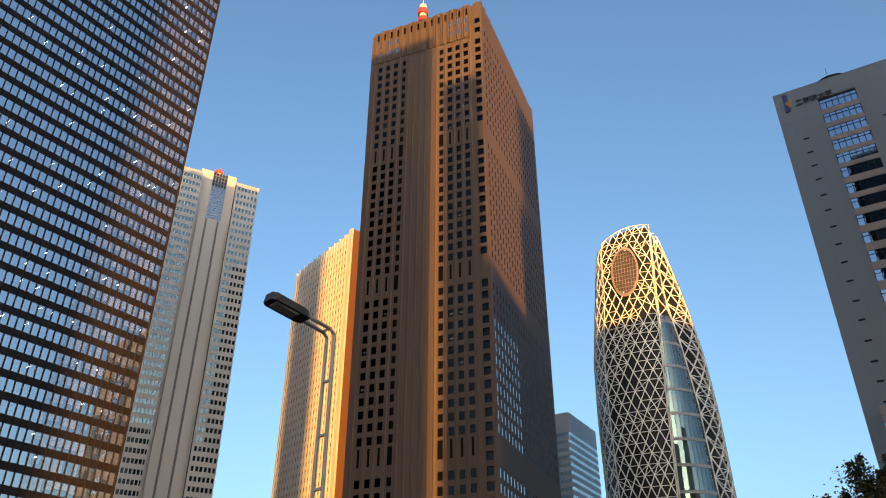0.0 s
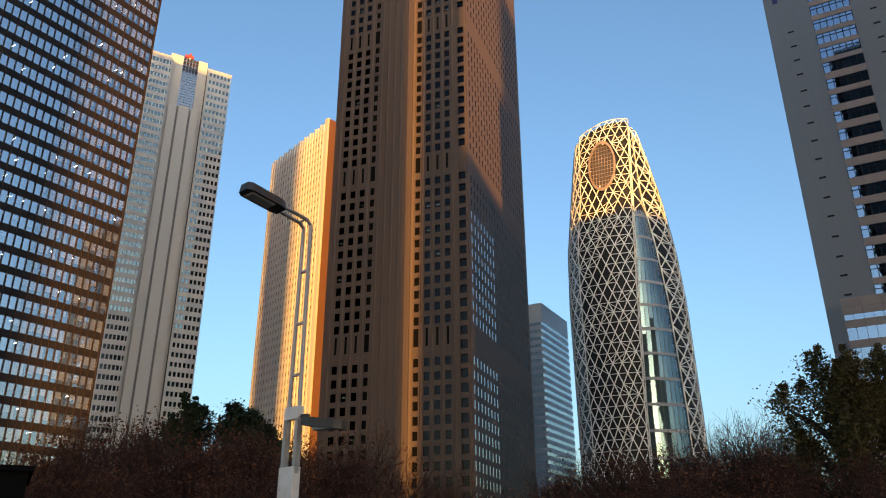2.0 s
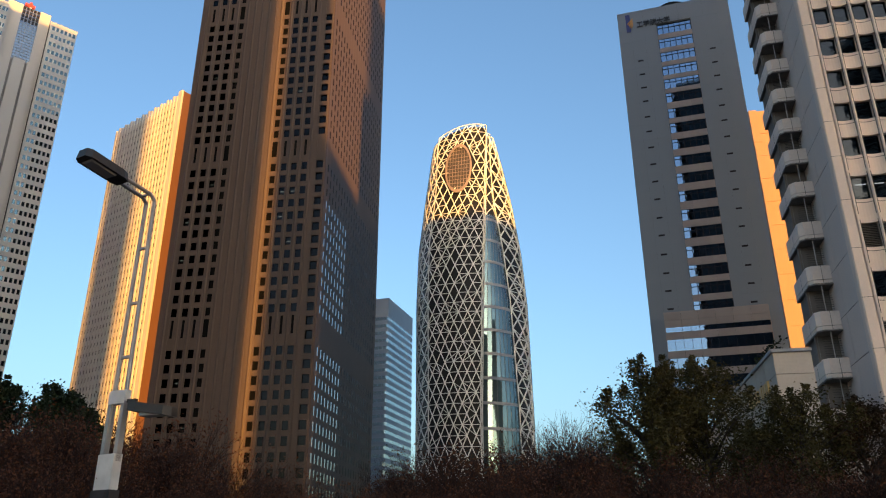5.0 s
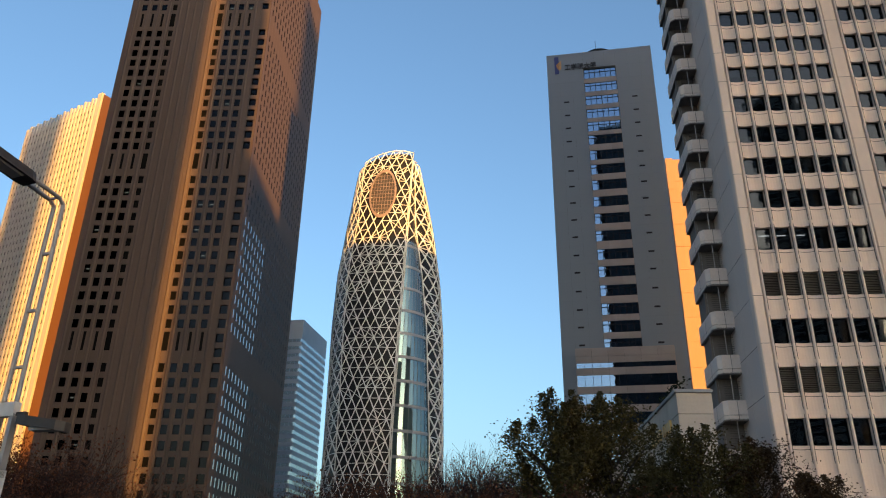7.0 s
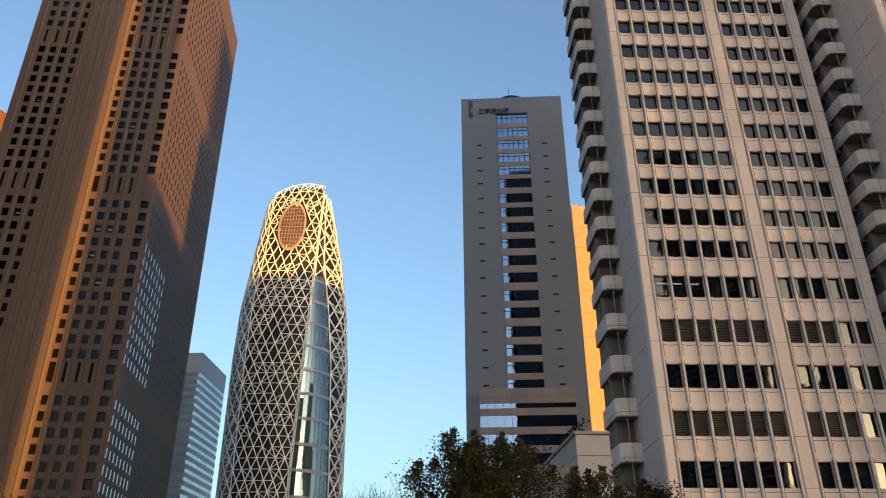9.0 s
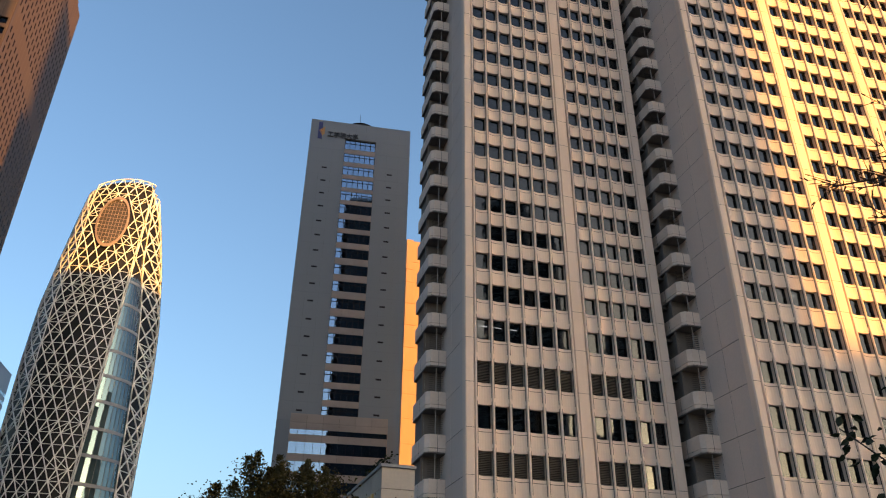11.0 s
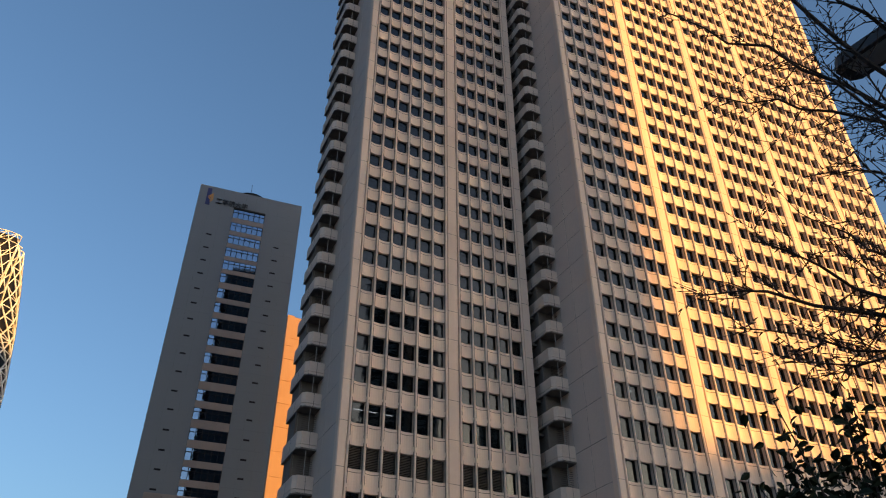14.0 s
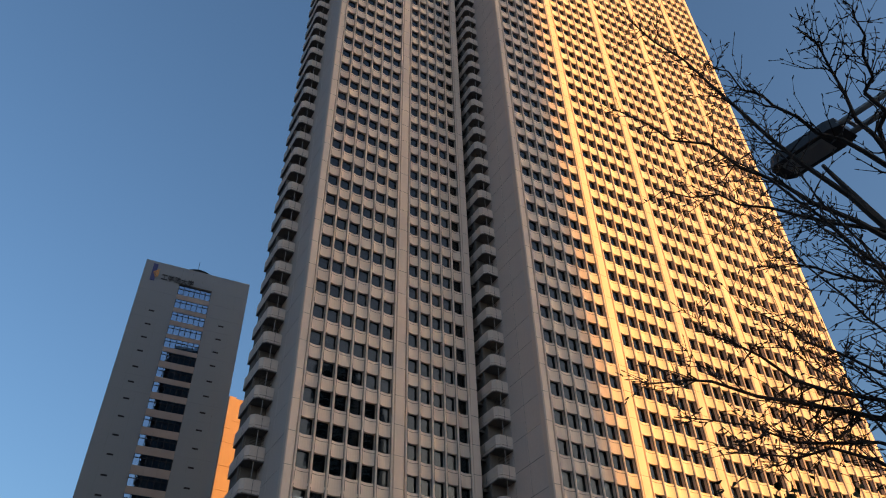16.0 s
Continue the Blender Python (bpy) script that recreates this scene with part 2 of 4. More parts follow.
behind("shade_tower", "broad grey granite tower, unseen, added to cast shade", -11.6, 14.9, 261, 300)
behind("shade_block", "tall grey block beyond the square, unseen, added to cast shade", 34.2, 50.5, 294)
behind("shade_block", "broad grey block beyond the square, unseen, added to cast shade", 61.5, 170, 297)
behind("low_shade_hall", "low granite hall beside the tower, unseen, added to cast shade", -109.7, -67.61, 88)
behind("shade_block", "grey block beside the low hall, unseen, added to cast shade", -156.0, -109.8, 239)


def spot(yaw, d):
    return way(yaw) * d


# ---------------------------------------------------------------- the hotel: two stepped wings with balcony stacks
HOTEL_YAW = -116.0
hotel = thing("hotel_tower", "beige concrete hotel tower with scooped window bays and balcony stacks", "building", spot(-44.14, 60.0), HOTEL_YAW)
TOP = 172.0
WING = (22.11, -7.33)                    # the forward wing's corner
low = [12.4, 16.2, 19.95, 23.75, 27.65]
centres = low + [31.2 + 3.1 * i for i in range(45) if 31.2 + 3.1 * i < TOP - 2]


def bays(x0, n, p):
    return [x0 + p * i for i in range(n)]


wing_l = [(x, 1.5) for x in bays(0.95, 6, 1.5)] + [(x, 1.42) for x in bays(11.4, 5, 1.42)]
G = 11.05
wing_r = [(WING[0] + 0.95 + g * G + x, 1.6) for g in range(4) for x in bays(0, 6, 1.6)] + [(WING[0] + 0.95 + 4 * G + x, 1.6) for x in bays(0, 5, 1.6)]
R_END = WING[0] + 0.95 + 4 * G + 8.0 + 1.0


def scoop(w, z0, z1, dip=0.20, n=6):
    """A spandrel panel, hollowed between its mullions, with a flat lip on top."""
    s = Shape()
    xs = [0.07 + (w - 0.14) * i / n for i in range(n + 1)]
    ys = [0.02 + dip * (1 - (2 * i / n - 1) ** 2) for i in range(n + 1)]
    vs = [(x, y, z0) for x, y in zip(xs, ys)] + [(x, y, z1) for x, y in zip(xs, ys)] + [(x, 0.62, z0) for x in xs] + [(x, 0.62, z1) for x in xs]
    m = n + 1
    fs = []
    for i in range(n):
        fs += [(i, i + 1, m + i + 1, m + i), (m + i, m + i + 1, 3 * m + i + 1, 3 * m + i), (i + 1, i, 2 * m + i, 2 * m + i + 1)]
    return s.add(vs, fs)


def facade(cols, y0, tag):
    """Panes, sills, scooped spandrels and mullions of one wing."""
    height_low, height_up = 1.9, 1.58
    panes_lo, panes_up, sp = [], [], {}
    meshes = {}
    rest = Shape()
    made = 0
    for k, zc in enumerate(centres):
        h = height_low if zc < 30 else height_up
        z0 = zc - h / 2 - 0.06
        below = centres[k - 1] + (height_low if centres[k - 1] < 30 else height_up) / 2 if k else 8.0
        for x, w in cols:
            key = (round(w, 2), round(z0 - below, 2))
            if key not in meshes:
                meshes[key] = scoop(w, 0, z0 - below)
            if made < 300 and k < 28 and (tag == "l" or x < WING[0] + 40):
                if (key, "m") not in meshes:
                    meshes[(key, "m")] = meshes[key].mesh("spandrel_panel", CONCRETE)
                part("spandrel_panel", meshes[(key, "m")], CONCRETE, hotel, "", (x, y0, below))
                made += 1
            else:
                sc = meshes[key]
                rest.add([(a + x, b + y0, c + below) for a, b, c in sc.v], sc.f)
            (panes_lo if zc < 30 else panes_up).append((x + 0.15, y0 + 0.42, zc - h / 2))
            if not (zc in (23.75, 16.2) and tag == "l" and x < 14.3):
                r = rng.random()
                if r < 0.12:
                    blinds.append((x + 0.15, y0 + 0.52, zc - h / 2 + (0.0 if r < 0.03 else h * 0.45), w - 0.3, h * (1.0 if r < 0.03 else 0.55)))
            else:
                louvres.append((x + 0.16, y0 + 0.30, zc - h / 2, w - 0.32, h))
    tagged(part("upper_spandrel_panel", rest, CONCRETE, hotel), kind="stuff")
    w = cols[0][1]
    spread("window_pane", panes_lo + [], pane(w - 0.3, height_low), GLASS_HOTEL, hotel, 170)
    spread("window_pane", panes_up, pane(w - 0.3, height_up), GLASS_HOTEL, hotel, 130)
    jt = Shape()
    lip = {round(w, 2): scoop(w, 0, 0.045) for x, w in cols}
    for k, zc in enumerate(centres):
        h = height_low if zc < 30 else height_up
        for x, w in cols:
            # the open joint under each sill and the reveal frame
            sc = lip[round(w, 2)]
            jt.add([(a + x, b + y0 - 0.008, c + zc - h / 2 - 0.36) for a, b, c in sc.v], sc.f)
            for gx in (x + 0.115, x + w - 0.155):
                jt.box(gx, gx + 0.04, y0 + 0.03, y0 + 0.10, zc - h / 2 - 1.3, zc + h / 2 + 0.25)
    tagged(part("sill_joints", jt, JOINT, hotel, "dark open joints between the panels"), kind="stuff")
    for i, (x, w) in enumerate(cols):
        m = Shape()
        for cx in (x,):
            m.prism([(cx - 0.10, y0), (cx - 0.05, y0 - 0.07), (cx + 0.05, y0 - 0.07), (cx + 0.10, y0), (cx + 0.13, y0 + 0.62), (cx - 0.13, y0 + 0.62)], 8.0, TOP)
        nxt = cols[i + 1][0] if i + 1 < len(cols) else None
        if nxt is None or abs(x + w - nxt) > 0.05:
            cx = x + w
            m.prism([(cx - 0.10, y0), (cx - 0.05, y0 - 0.07), (cx + 0.05, y0 - 0.07), (cx + 0.10, y0), (cx + 0.13, y0 + 0.62), (cx - 0.13, y0 + 0.62)], 8.0, TOP)
        part("mullion", m, CONCRETE, hotel)


blinds, louvres = [], []
facade(wing_l, 0.0, "l")
facade(wing_r, WING[1], "r")
bl = Shape()
for x, y, z, w, h in blinds:
    bl.box(x, x + w, y, y + 0.03, z, z + h)
tagged(part("roller_blinds", bl, BLIND, hotel, "pale roller blinds behind the windows"), kind="stuff")
for x, y, z, w, h in louvres:
    lv = Shape()
    n = 14
    for i in range(n):
        zz = z + h * i / n
        lv.add([(x, y, zz), (x + w, y, zz), (x + w, y + 0.10, zz + 0.10), (x, y + 0.10, zz + 0.10), (x, y, zz - 0.025), (x + w, y, zz - 0.025)],
               [(0, 1, 2, 3), (4, 5, 1, 0)])
    part("louvre", lv, LOUVRE, hotel, "dark slatted louvre in a window bay")


def pilaster(x0, x1, y0):
    s = Shape()
    e = 0.10
    s.prism([(x0, y0 + e), (x0 + e, y0 - 0.02), (x1 - e, y0 - 0.02), (x1, y0 + e), (x1, y0 + 0.7), (x0, y0 + 0.7)], 0, TOP)
    p = part("pilaster", s, CONCRETE, hotel)
    j = Shape()
    for k, zc in enumerate(centres):
        h = 1.9 if zc < 30 else 1.58
        z = zc - h / 2 - 0.09
        j.box(x0 + 0.05, x1 - 0.05, y0 - 0.026, y0 + 0.02, z, z + 0.03)
    tagged(part("joint_grid", j, JOINT, p), kind="stuff")


pilaster(0.0, 0.83, 0.0)
pilaster(10.1, 11.25, 0.0)
pilaster(18.62, 19.6, 0.0)
pilaster(WING[0], WING[0] + 0.83, WING[1])
for g in range(1, 5):
    x = WING[0] + 0.95 + g * G
    pilaster(x - 1.32, x - 0.13, WING[1])
pilaster(R_END - 0.87, R_END, WING[1])
# solid bodies behind the glass
core = Shape()
core.box(0.02, WING[0] - 0.05, 1.5, 10.4, 0, TOP)
core.box(WING[0] + 0.02, R_END - 0.02, WING[1] + 1.5, 30, 0, TOP)
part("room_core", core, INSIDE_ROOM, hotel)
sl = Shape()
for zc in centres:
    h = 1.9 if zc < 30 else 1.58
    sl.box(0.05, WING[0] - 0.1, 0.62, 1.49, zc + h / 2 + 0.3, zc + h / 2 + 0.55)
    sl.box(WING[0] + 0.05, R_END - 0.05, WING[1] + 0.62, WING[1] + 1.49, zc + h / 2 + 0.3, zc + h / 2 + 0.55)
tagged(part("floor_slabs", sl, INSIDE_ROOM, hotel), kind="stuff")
roof = Shape()
roof.box(0, WING[0], 0.1, 10.4, TOP, TOP + 1.2)
roof.box(WING[0], R_END, WING[1] + 0.1, 30, TOP, TOP + 1.2)
part("roof", roof, CONCRETE, hotel)
base = Shape()
base.box(0.05, WING[0], 0.1, 1.4, 0, 8)
base.box(WING[0] + 0.05, R_END - 0.05, WING[1] + 0.1, WING[1] + 1.4, 0, 8)
part("base_wall", base, CONCRETE_DARK, hotel)


def side_wall(x, y0, length):
    """The blind return of a wing, in storey-high panels."""
    j = Shape().box(x + 0.05, x + 0.3, y0 + 0.66, y0 + length, 0, TOP)
    part("return_backing", j, JOINT, hotel)
    kinds = {}
    prev = 8.0
    for zc in [4.0] + centres:
        h = 1.9 if zc < 30 else 1.58
        z = zc - h / 2 - 0.075
        if z <= prev:
            continue
        hh = round(z - prev - 0.055, 2)
        if hh not in kinds:
            third = (length - 0.70) / 3
            kinds[hh] = [Shape().box(x, x + 0.1, y0 + 0.70 + third * i, y0 + 0.70 + third * (i + 1) - 0.05, 0, hh).mesh("return_panel", CONCRETE_DARK) for i in range(3)]
        for me in kinds[hh]:
            part("return_panel", me, CONCRETE_DARK, hotel, "", (0, 0, prev))
        prev = z


side_wall(0.0, 0.0, 10.5)
side_wall(WING[0], WING[1], 8.0)


def balconies(x, y):
    """A stack of balconies with a cut corner, closed parapets and dark undersides."""
    w, d, c = 1.78, 4.7, 0.35
    foot = [(x, y), (x, y + d), (x - w, y + d), (x - w, y + c), (x - w + c, y)]
    for k, zc in enumerate([8.6] + centres):
        lowz = zc < 30
        z = zc - (1.95 if lowz else 1.62)
        hh = 1.62 if lowz else 1.42
        b = thing_part("balcony", (0, 0, z))
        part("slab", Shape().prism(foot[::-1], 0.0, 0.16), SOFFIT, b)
        outer = Shape()
        pts = [(x, y), (x - w + c, y), (x - w, y + c), (x - w, y + d)]
        inn = [(x, y + 0.14), (x - w + c + 0.05, y + 0.14), (x - w + 0.14, y + c + 0.05), (x - w + 0.14, y + d)]
        n = len(pts)
        for z0, z1, o in ((0.10, hh * 0.26, 0.0), (hh * 0.26 + 0.05, hh, 0.0)):
            vs = [(*p, z0) for p in pts] + [(*p, z1) for p in pts] + [(*p, z0) for p in inn] + [(*p, z1) for p in inn]
            fs = []
            for i in range(n - 1):
                fs += [(i + 1, i, n + i, n + i + 1), (n + i + 1, n + i, 3 * n + i, 3 * n + i + 1), (2 * n + i, 2 * n + i + 1, 3 * n + i + 1, 3 * n + i), (i, i + 1, 2 * n + i + 1, 2 * n + i)]
            fs += [(0, 2 * n, 3 * n, n), (n - 1, 2 * n - 1, 4 * n - 1, 3 * n - 1)]
            outer.add(vs, fs)
        part("parapet", outer, BALCONY, b)
        part("parapet_joint", Shape().box(x - 0.72, x - 0.69, y - 0.006, y + 0.05, 0.1, hh), JOINT, b)
        part("parapet_joint", Shape().box(x - w - 0.006, x - w + 0.05, y + 2.3, y + 2.33, 0.1, hh), JOINT, b)
        part("post", Shape().box(x - 0.9, x - 0.84, y + 0.2, y + 0.26, hh, (3.85 if lowz else 3.1)), STEEL_PAINT, b)
        part("post", Shape().box(x - w + 0.2, x - w + 0.26, y + 1.6, y + 1.66, hh, (3.85 if lowz else 3.1)), STEEL_PAINT, b)
        if lowz or k % 2:
            g = Shape()
            for i in range(9):
                zz = hh + 0.12 + i * (0.19 if lowz else 0.15)
                g.box(x - w + 0.35, x - 0.1, y + 0.6, y + 0.64, zz, zz + 0.03)
            part("grille", g, LOUVRE, b)
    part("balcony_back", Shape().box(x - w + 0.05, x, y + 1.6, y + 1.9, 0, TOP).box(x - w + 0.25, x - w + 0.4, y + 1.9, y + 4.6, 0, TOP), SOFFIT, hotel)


def thing_part(name, at):
    ob = new(name)
    ob.parent = hotel
    ob.location = at
    return ob


balconies(0.0, 5.42)
balconies(WING[0], WING[1] + 5.42)
# a few ceiling lights lit behind the lower windows
lt = Shape()
for x, y0 in ((WING[0] + 1.3, WING[1]), (WING[0] + 3.0, WING[1]), (WING[0] + 6.3, WING[1]), (WING[0] + 7.8, WING[1]), (1.6, 0.0), (4.4, 0.0), (2.9, 0.0)):
    zc = 31.2 if y0 else 27.65
    lt.box(x, x + 0.8, y0 + 1.0, y0 + 1.06, zc + 0.55, zc + 0.6)
part("ceiling_lights", lt, TUBE_LIGHT, hotel)

# low wing of the hotel with a stone-clad blind side and a gilt sign
annex = thing("hotel_annex", "low pale stone annex with a gilt sign on its side", "building", spot(-38.0, 50.0), -114.0)
part("backing", Shape().box(0.06, 2.18, 0.06, 22, 0, 13.3), STONE_JOINT, annex)
slabs = {}
for k in range(10):
    z = 13.3 - 1.35 * (k + 1)
    for i in range(1):
        key = "f"
        if key not in slabs:
            slabs[key] = Shape().box(0.0, 2.2, 0, 0.055, 0.02, 1.33).mesh("stone_slab", STONE_PALE)
        part("stone_slab", slabs[key], STONE_PALE, annex, "", (0.0 + i * 1.75, 0, z))
    for i in range(8):
        if "s" not in slabs:
            slabs["s"] = Shape().box(0, 0.055, 0.06, 2.70, 0.02, 1.33).mesh("stone_slab", STONE_PALE)
        part("stone_slab", slabs["s"], STONE_PALE, annex, "", (0.0, 0.02 + i * 2.72, z))
part("slot_window", Shape().box(0.5, 1.1, -0.03, 0.0, 6.6, 10.6), SPANDREL_BLACK, annex)
part("coping", Shape().box(-0.12, 2.26, -0.12, 22.1, 13.3, 13.5), GREY_PANEL, annex)
sg = new("gilt_sign")
sg.parent = annex
for i, hh in enumerate((0.75, 0.7, 0.72, 0.7, 0.0, 0.72, 0.68, 0.75, 0.7, 0.72)):
    if hh:
        part("sign_bar", Shape().box(-0.16, -0.02, 1.9 + i * 0.62, 2.32 + i * 0.62, 11.2, 11.2 + hh), GOLD, sg)
rp = Shape()
for i in range(500):
    x, y, z = rng.uniform(0.6, 1.6), rng.uniform(2, 9), 13.55 + rng.random() ** 2 * 1.3
    a, b = rng.uniform(0, 6.3), rng.uniform(-1, 1)
    u, v = Vector((math.cos(a), math.sin(a), b)) * 0.12, Vector((-math.sin(a), math.cos(a), 0.5)) * 0.08
    p = Vector((x, y, z))
    rp.add([tuple(p - u), tuple(p + v), tuple(p + u), tuple(p - v)], [(0, 1, 2, 3)])
rpl = new("roof_planting", rp.mesh("roof_planting", DARK_LEAF))
rpl.matrix_world = annex.matrix_world.copy()
tagged(rpl, "dark green shrubs planted along the annex roof", "shrub", kind="stuff")

# ---------------------------------------------------------------- the brown tiled tower
BROWN_YAW = -112.6
W_F, W_S, H_B = 44.2, 65.5, 223.0
corner = spot(-4.38, 195.0)
brown = thing("brown_tower", "tall brown tiled office tower with pleated ribs and deep windows", "building", corner - way(BROWN_YAW) * W_F, BROWN_YAW)
FL = 3.86
# window centres in the three zones between the plant floors
rows = [90.7 + FL * i for i in range(-23, 5)] + [146.6 + 3.68 * i for i in range(-8, 4)] + [171.8 + 3.92 * i for i in range(-1, 9)]
slots = [59.0, 112.1, 162.8]              # tall slots at the plant floors
cols_f = [(3.25, 1.7), (6.4, 1.7), (9.55, 1.7), (13.0, 1.5), (27.75, 1.55), (30.85, 1.7), (33.9, 1.7), (36.95, 1.7)]
deep_cols = (13.0, 27.75)
ribs = [1.9, 5.68, 8.82, 12.1, 15.6, 17.9, 20.2, 22.5, 24.8, 26.7, 30.1, 33.2, 36.3, 39.4]


def is_slot(z):
    return min(slots, key=lambda s: abs(s - z)) if min(abs(s - z) for s in slots) < FL * 0.9 else None


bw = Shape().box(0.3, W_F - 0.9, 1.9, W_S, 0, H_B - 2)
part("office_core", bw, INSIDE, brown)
# front wall in horizontal strips between the windows
opening = sorted(cols_f)
edges = [0.0]
for x, w in opening:
    edges += [x, x + w]
edges.append(W_F - 3.1)
for i in range(0, len(edges), 2):
    if i < len(edges) - 1:
        part("front_pier", Shape().box(edges[i], edges[i + 1], 0.25, 1.6, 0, 206.5), BROWN_TILE, brown)
spn, pns, dpn, slt = [], [], [], []
for x, w in opening:
    last = 0.0
    s = Shape()
    for k, z in enumerate(rows):
        near = is_slot(z)
        if near is not None:
            continue
        h = 2.35
        if k < 40:
            part("spandrel", Shape().box(x, x + w, 0.32, 1.5, last, z - h / 2), BROWN_TILE, brown)
        else:
            s.box(x, x + w, 0.32, 1.5, last, z - h / 2)
        last = z + h / 2
        (dpn if x in deep_cols else pns).append((x, 0.62 if x in deep_cols else 0.5, z - h / 2))
    s.box(x, x + w, 0.32, 1.5, last, 206.5)
    tagged(part("upper_spandrel", s, BROWN_TILE, brown), kind="stuff")
for zs in slots:
    for x, w in opening:
        ww = 0.7 if x not in deep_cols else 1.5
        slt.append((x + w / 2 - ww / 2, 0.29, zs - 2.5, ww))
# Each slot is a flat black sheet that paints in its shade.
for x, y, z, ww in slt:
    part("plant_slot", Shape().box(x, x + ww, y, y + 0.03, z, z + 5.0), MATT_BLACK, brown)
spread("window_pane", pns, pane(1.7, 2.35), GLASS_BROWN, brown, 200)
# The deep columns get black panes in place of shaded glass.
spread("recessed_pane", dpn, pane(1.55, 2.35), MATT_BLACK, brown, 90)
# folded ribs that run up to a notched parapet
for x in ribs:
    part("rib", Shape().prism([(x - 0.42, 0.25), (x - 0.10, 0.0), (x + 0.10, 0.0), (x + 0.42, 0.25)], 0, 219.5), BROWN_TILE, brown)
# crown: slotted parapet over the front
cr = Shape()
xs = [1.3 + 2.75 * i for i in range(15)]
cr.box(0, W_F - 3.1, 0.3, 1.6, 206.5, 222.0)
part("parapet", cr, BROWN_TILE, brown)
for i, x in enumerate(xs[:-1]):
    # A black sheet on the parapet stands for the shaded slot.
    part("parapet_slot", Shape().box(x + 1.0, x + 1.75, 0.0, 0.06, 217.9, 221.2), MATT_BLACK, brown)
    part("parapet_merlon", Shape().prism([(x, 0.30), (x + 0.5, -0.35), (x + 0.9, 0.05), (x + 1.9, 0.05), (x + 2.3, -0.35), (x + 2.75, 0.30)], 206.6, 223.0 - (0.0 if i % 2 else 0.5)), BROWN_TILE, brown)
lw = Shape()
for x, w in opening[:3] + opening[5:]:
    for z in (210.6, 215.4):
        lw.box(x + 0.05, x + 1.65, -0.06, -0.02, z - 1.2, z + 1.3)
part("crown_windows", lw, GLASS_BLUE, brown, "pale glass of the top storeys")
# corner bay with a column of wide windows
cb = Shape()
last = 0.0
cpan = []
for z in rows + [208.9, 213.5]:
    cb.box(W_F - 2.8, W_F - 0.75, 0.05, 1.5, last, z - 1.2)
    last = z + 1.2
    cpan.append((W_F - 2.8, 0.5, z - 1.2))
cb.box(W_F - 2.8, W_F - 0.75, 0.05, 1.5, last, 223)
cb.box(W_F - 3.12, W_F - 2.8, -0.05, 1.5, 0, 223)
cb.prism([(W_F - 0.75, 0.05), (W_F - 0.3, 0.05), (W_F, 0.5), (W_F, 1.5), (W_F - 0.75, 1.5)], 0, 223)
part("corner_bay", cb, BROWN_TILE, brown)
spread("corner_pane", cpan, pane(2.05, 2.4), GLASS_BROWN, brown, 70)
# long side: pleated bays with a tall narrow window on the lee of each pleat
NB = 21
PB = (W_S - 3.0) / NB
for i in range(NB):
    y = 1.6 + PB * i
    # each pleat swings out towards the far end
    part("side_pleat", Shape().prism([(W_F - 0.9, y), (W_F - 0.6, y), (W_F - 0.35, y + 0.2), (W_F + 0.10, y + PB - 0.35), (W_F + 0.10, y + PB - 0.2), (W_F - 0.6, y + PB), (W_F - 0.9, y + PB)], 0, 223.0 - (0.4 if i % 2 else 0)), BROWN_TILE, brown)
last = 0.0
spn, spn_lit = [], []
for k, z in enumerate(rows + [208.9]):
    if is_slot(z) is not None:
        continue
    for i in range(NB):
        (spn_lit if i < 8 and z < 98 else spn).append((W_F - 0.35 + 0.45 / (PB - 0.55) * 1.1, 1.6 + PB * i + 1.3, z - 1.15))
SLOPE = 0.45 / (PB - 0.55)
slit = lambda s: s.prism([(-0.1, 0), (0.025, 0), (0.025 + SLOPE * 0.52, 0.52), (-0.1, 0.52)], 0, 2.3)
spread("side_pane", spn, slit, GLASS_BROWN, brown, 240)
# Lower near panes take the brighter copy, as if reflecting bright sky.
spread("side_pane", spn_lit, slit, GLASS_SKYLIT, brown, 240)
part("side_end", Shape().box(W_F - 0.9, W_F + 0.1, W_S - 1.4, W_S, 0, 223), BROWN_TILE, brown)
part("back_wall", Shape().box(0, 0.9, 1.6, W_S, 0, 222.5).box(0.9, W_F - 0.9, W_S - 0.5, W_S, 0, 222.5), BROWN_TILE, brown)
part("roof", Shape().box(0.5, W_F - 0.5, 1.6, W_S - 0.5, 219.5, 220.3), BROWN_DARK, brown)
mast = thing("roof_mast", "red and white drum aerial mast on the roof", "mast", brown.matrix_world @ Vector((19.6, 3.2, 220.3)), BROWN_YAW)
for i, (z0, z1, r, m) in enumerate(((0, 4.5, 0.6, STEEL_PAINT), (4.5, 6.6, 1.9, RED_PAINT), (6.7, 8.6, 1.4, WHITE_PAINT), (8.7, 11.0, 2.0, RED_PAINT), (11.1, 13.4, 1.5, WHITE_PAINT), (13.4, 17.5, 0.15, WHITE_PAINT))):
    part(("mast_pole", "drum", "drum", "drum", "drum", "tip")[i], Shape().prism([(r * math.cos(a * math.pi / 6), r * math.sin(a * math.pi / 6)) for a in range(12)], z0, z1), m, mast)
# office lights behind some windows
lt = Shape()
lr = random.Random(11)
for z in rows:
    for x, w in opening:
        if x not in deep_cols and lr.random() < 0.07:
            lt.box(x + 0.2, x + 1.5, 1.0, 1.1, z + 0.0, z + 0.2)
part("ceiling_lights", lt, TUBE_LIGHT, brown)

# ---------------------------------------------------------------- the black curtain-wall tower
MIT_YAW, MIT_W, MIT_F, MIT_B = -35.0, 63.0, 3.9, 1.5
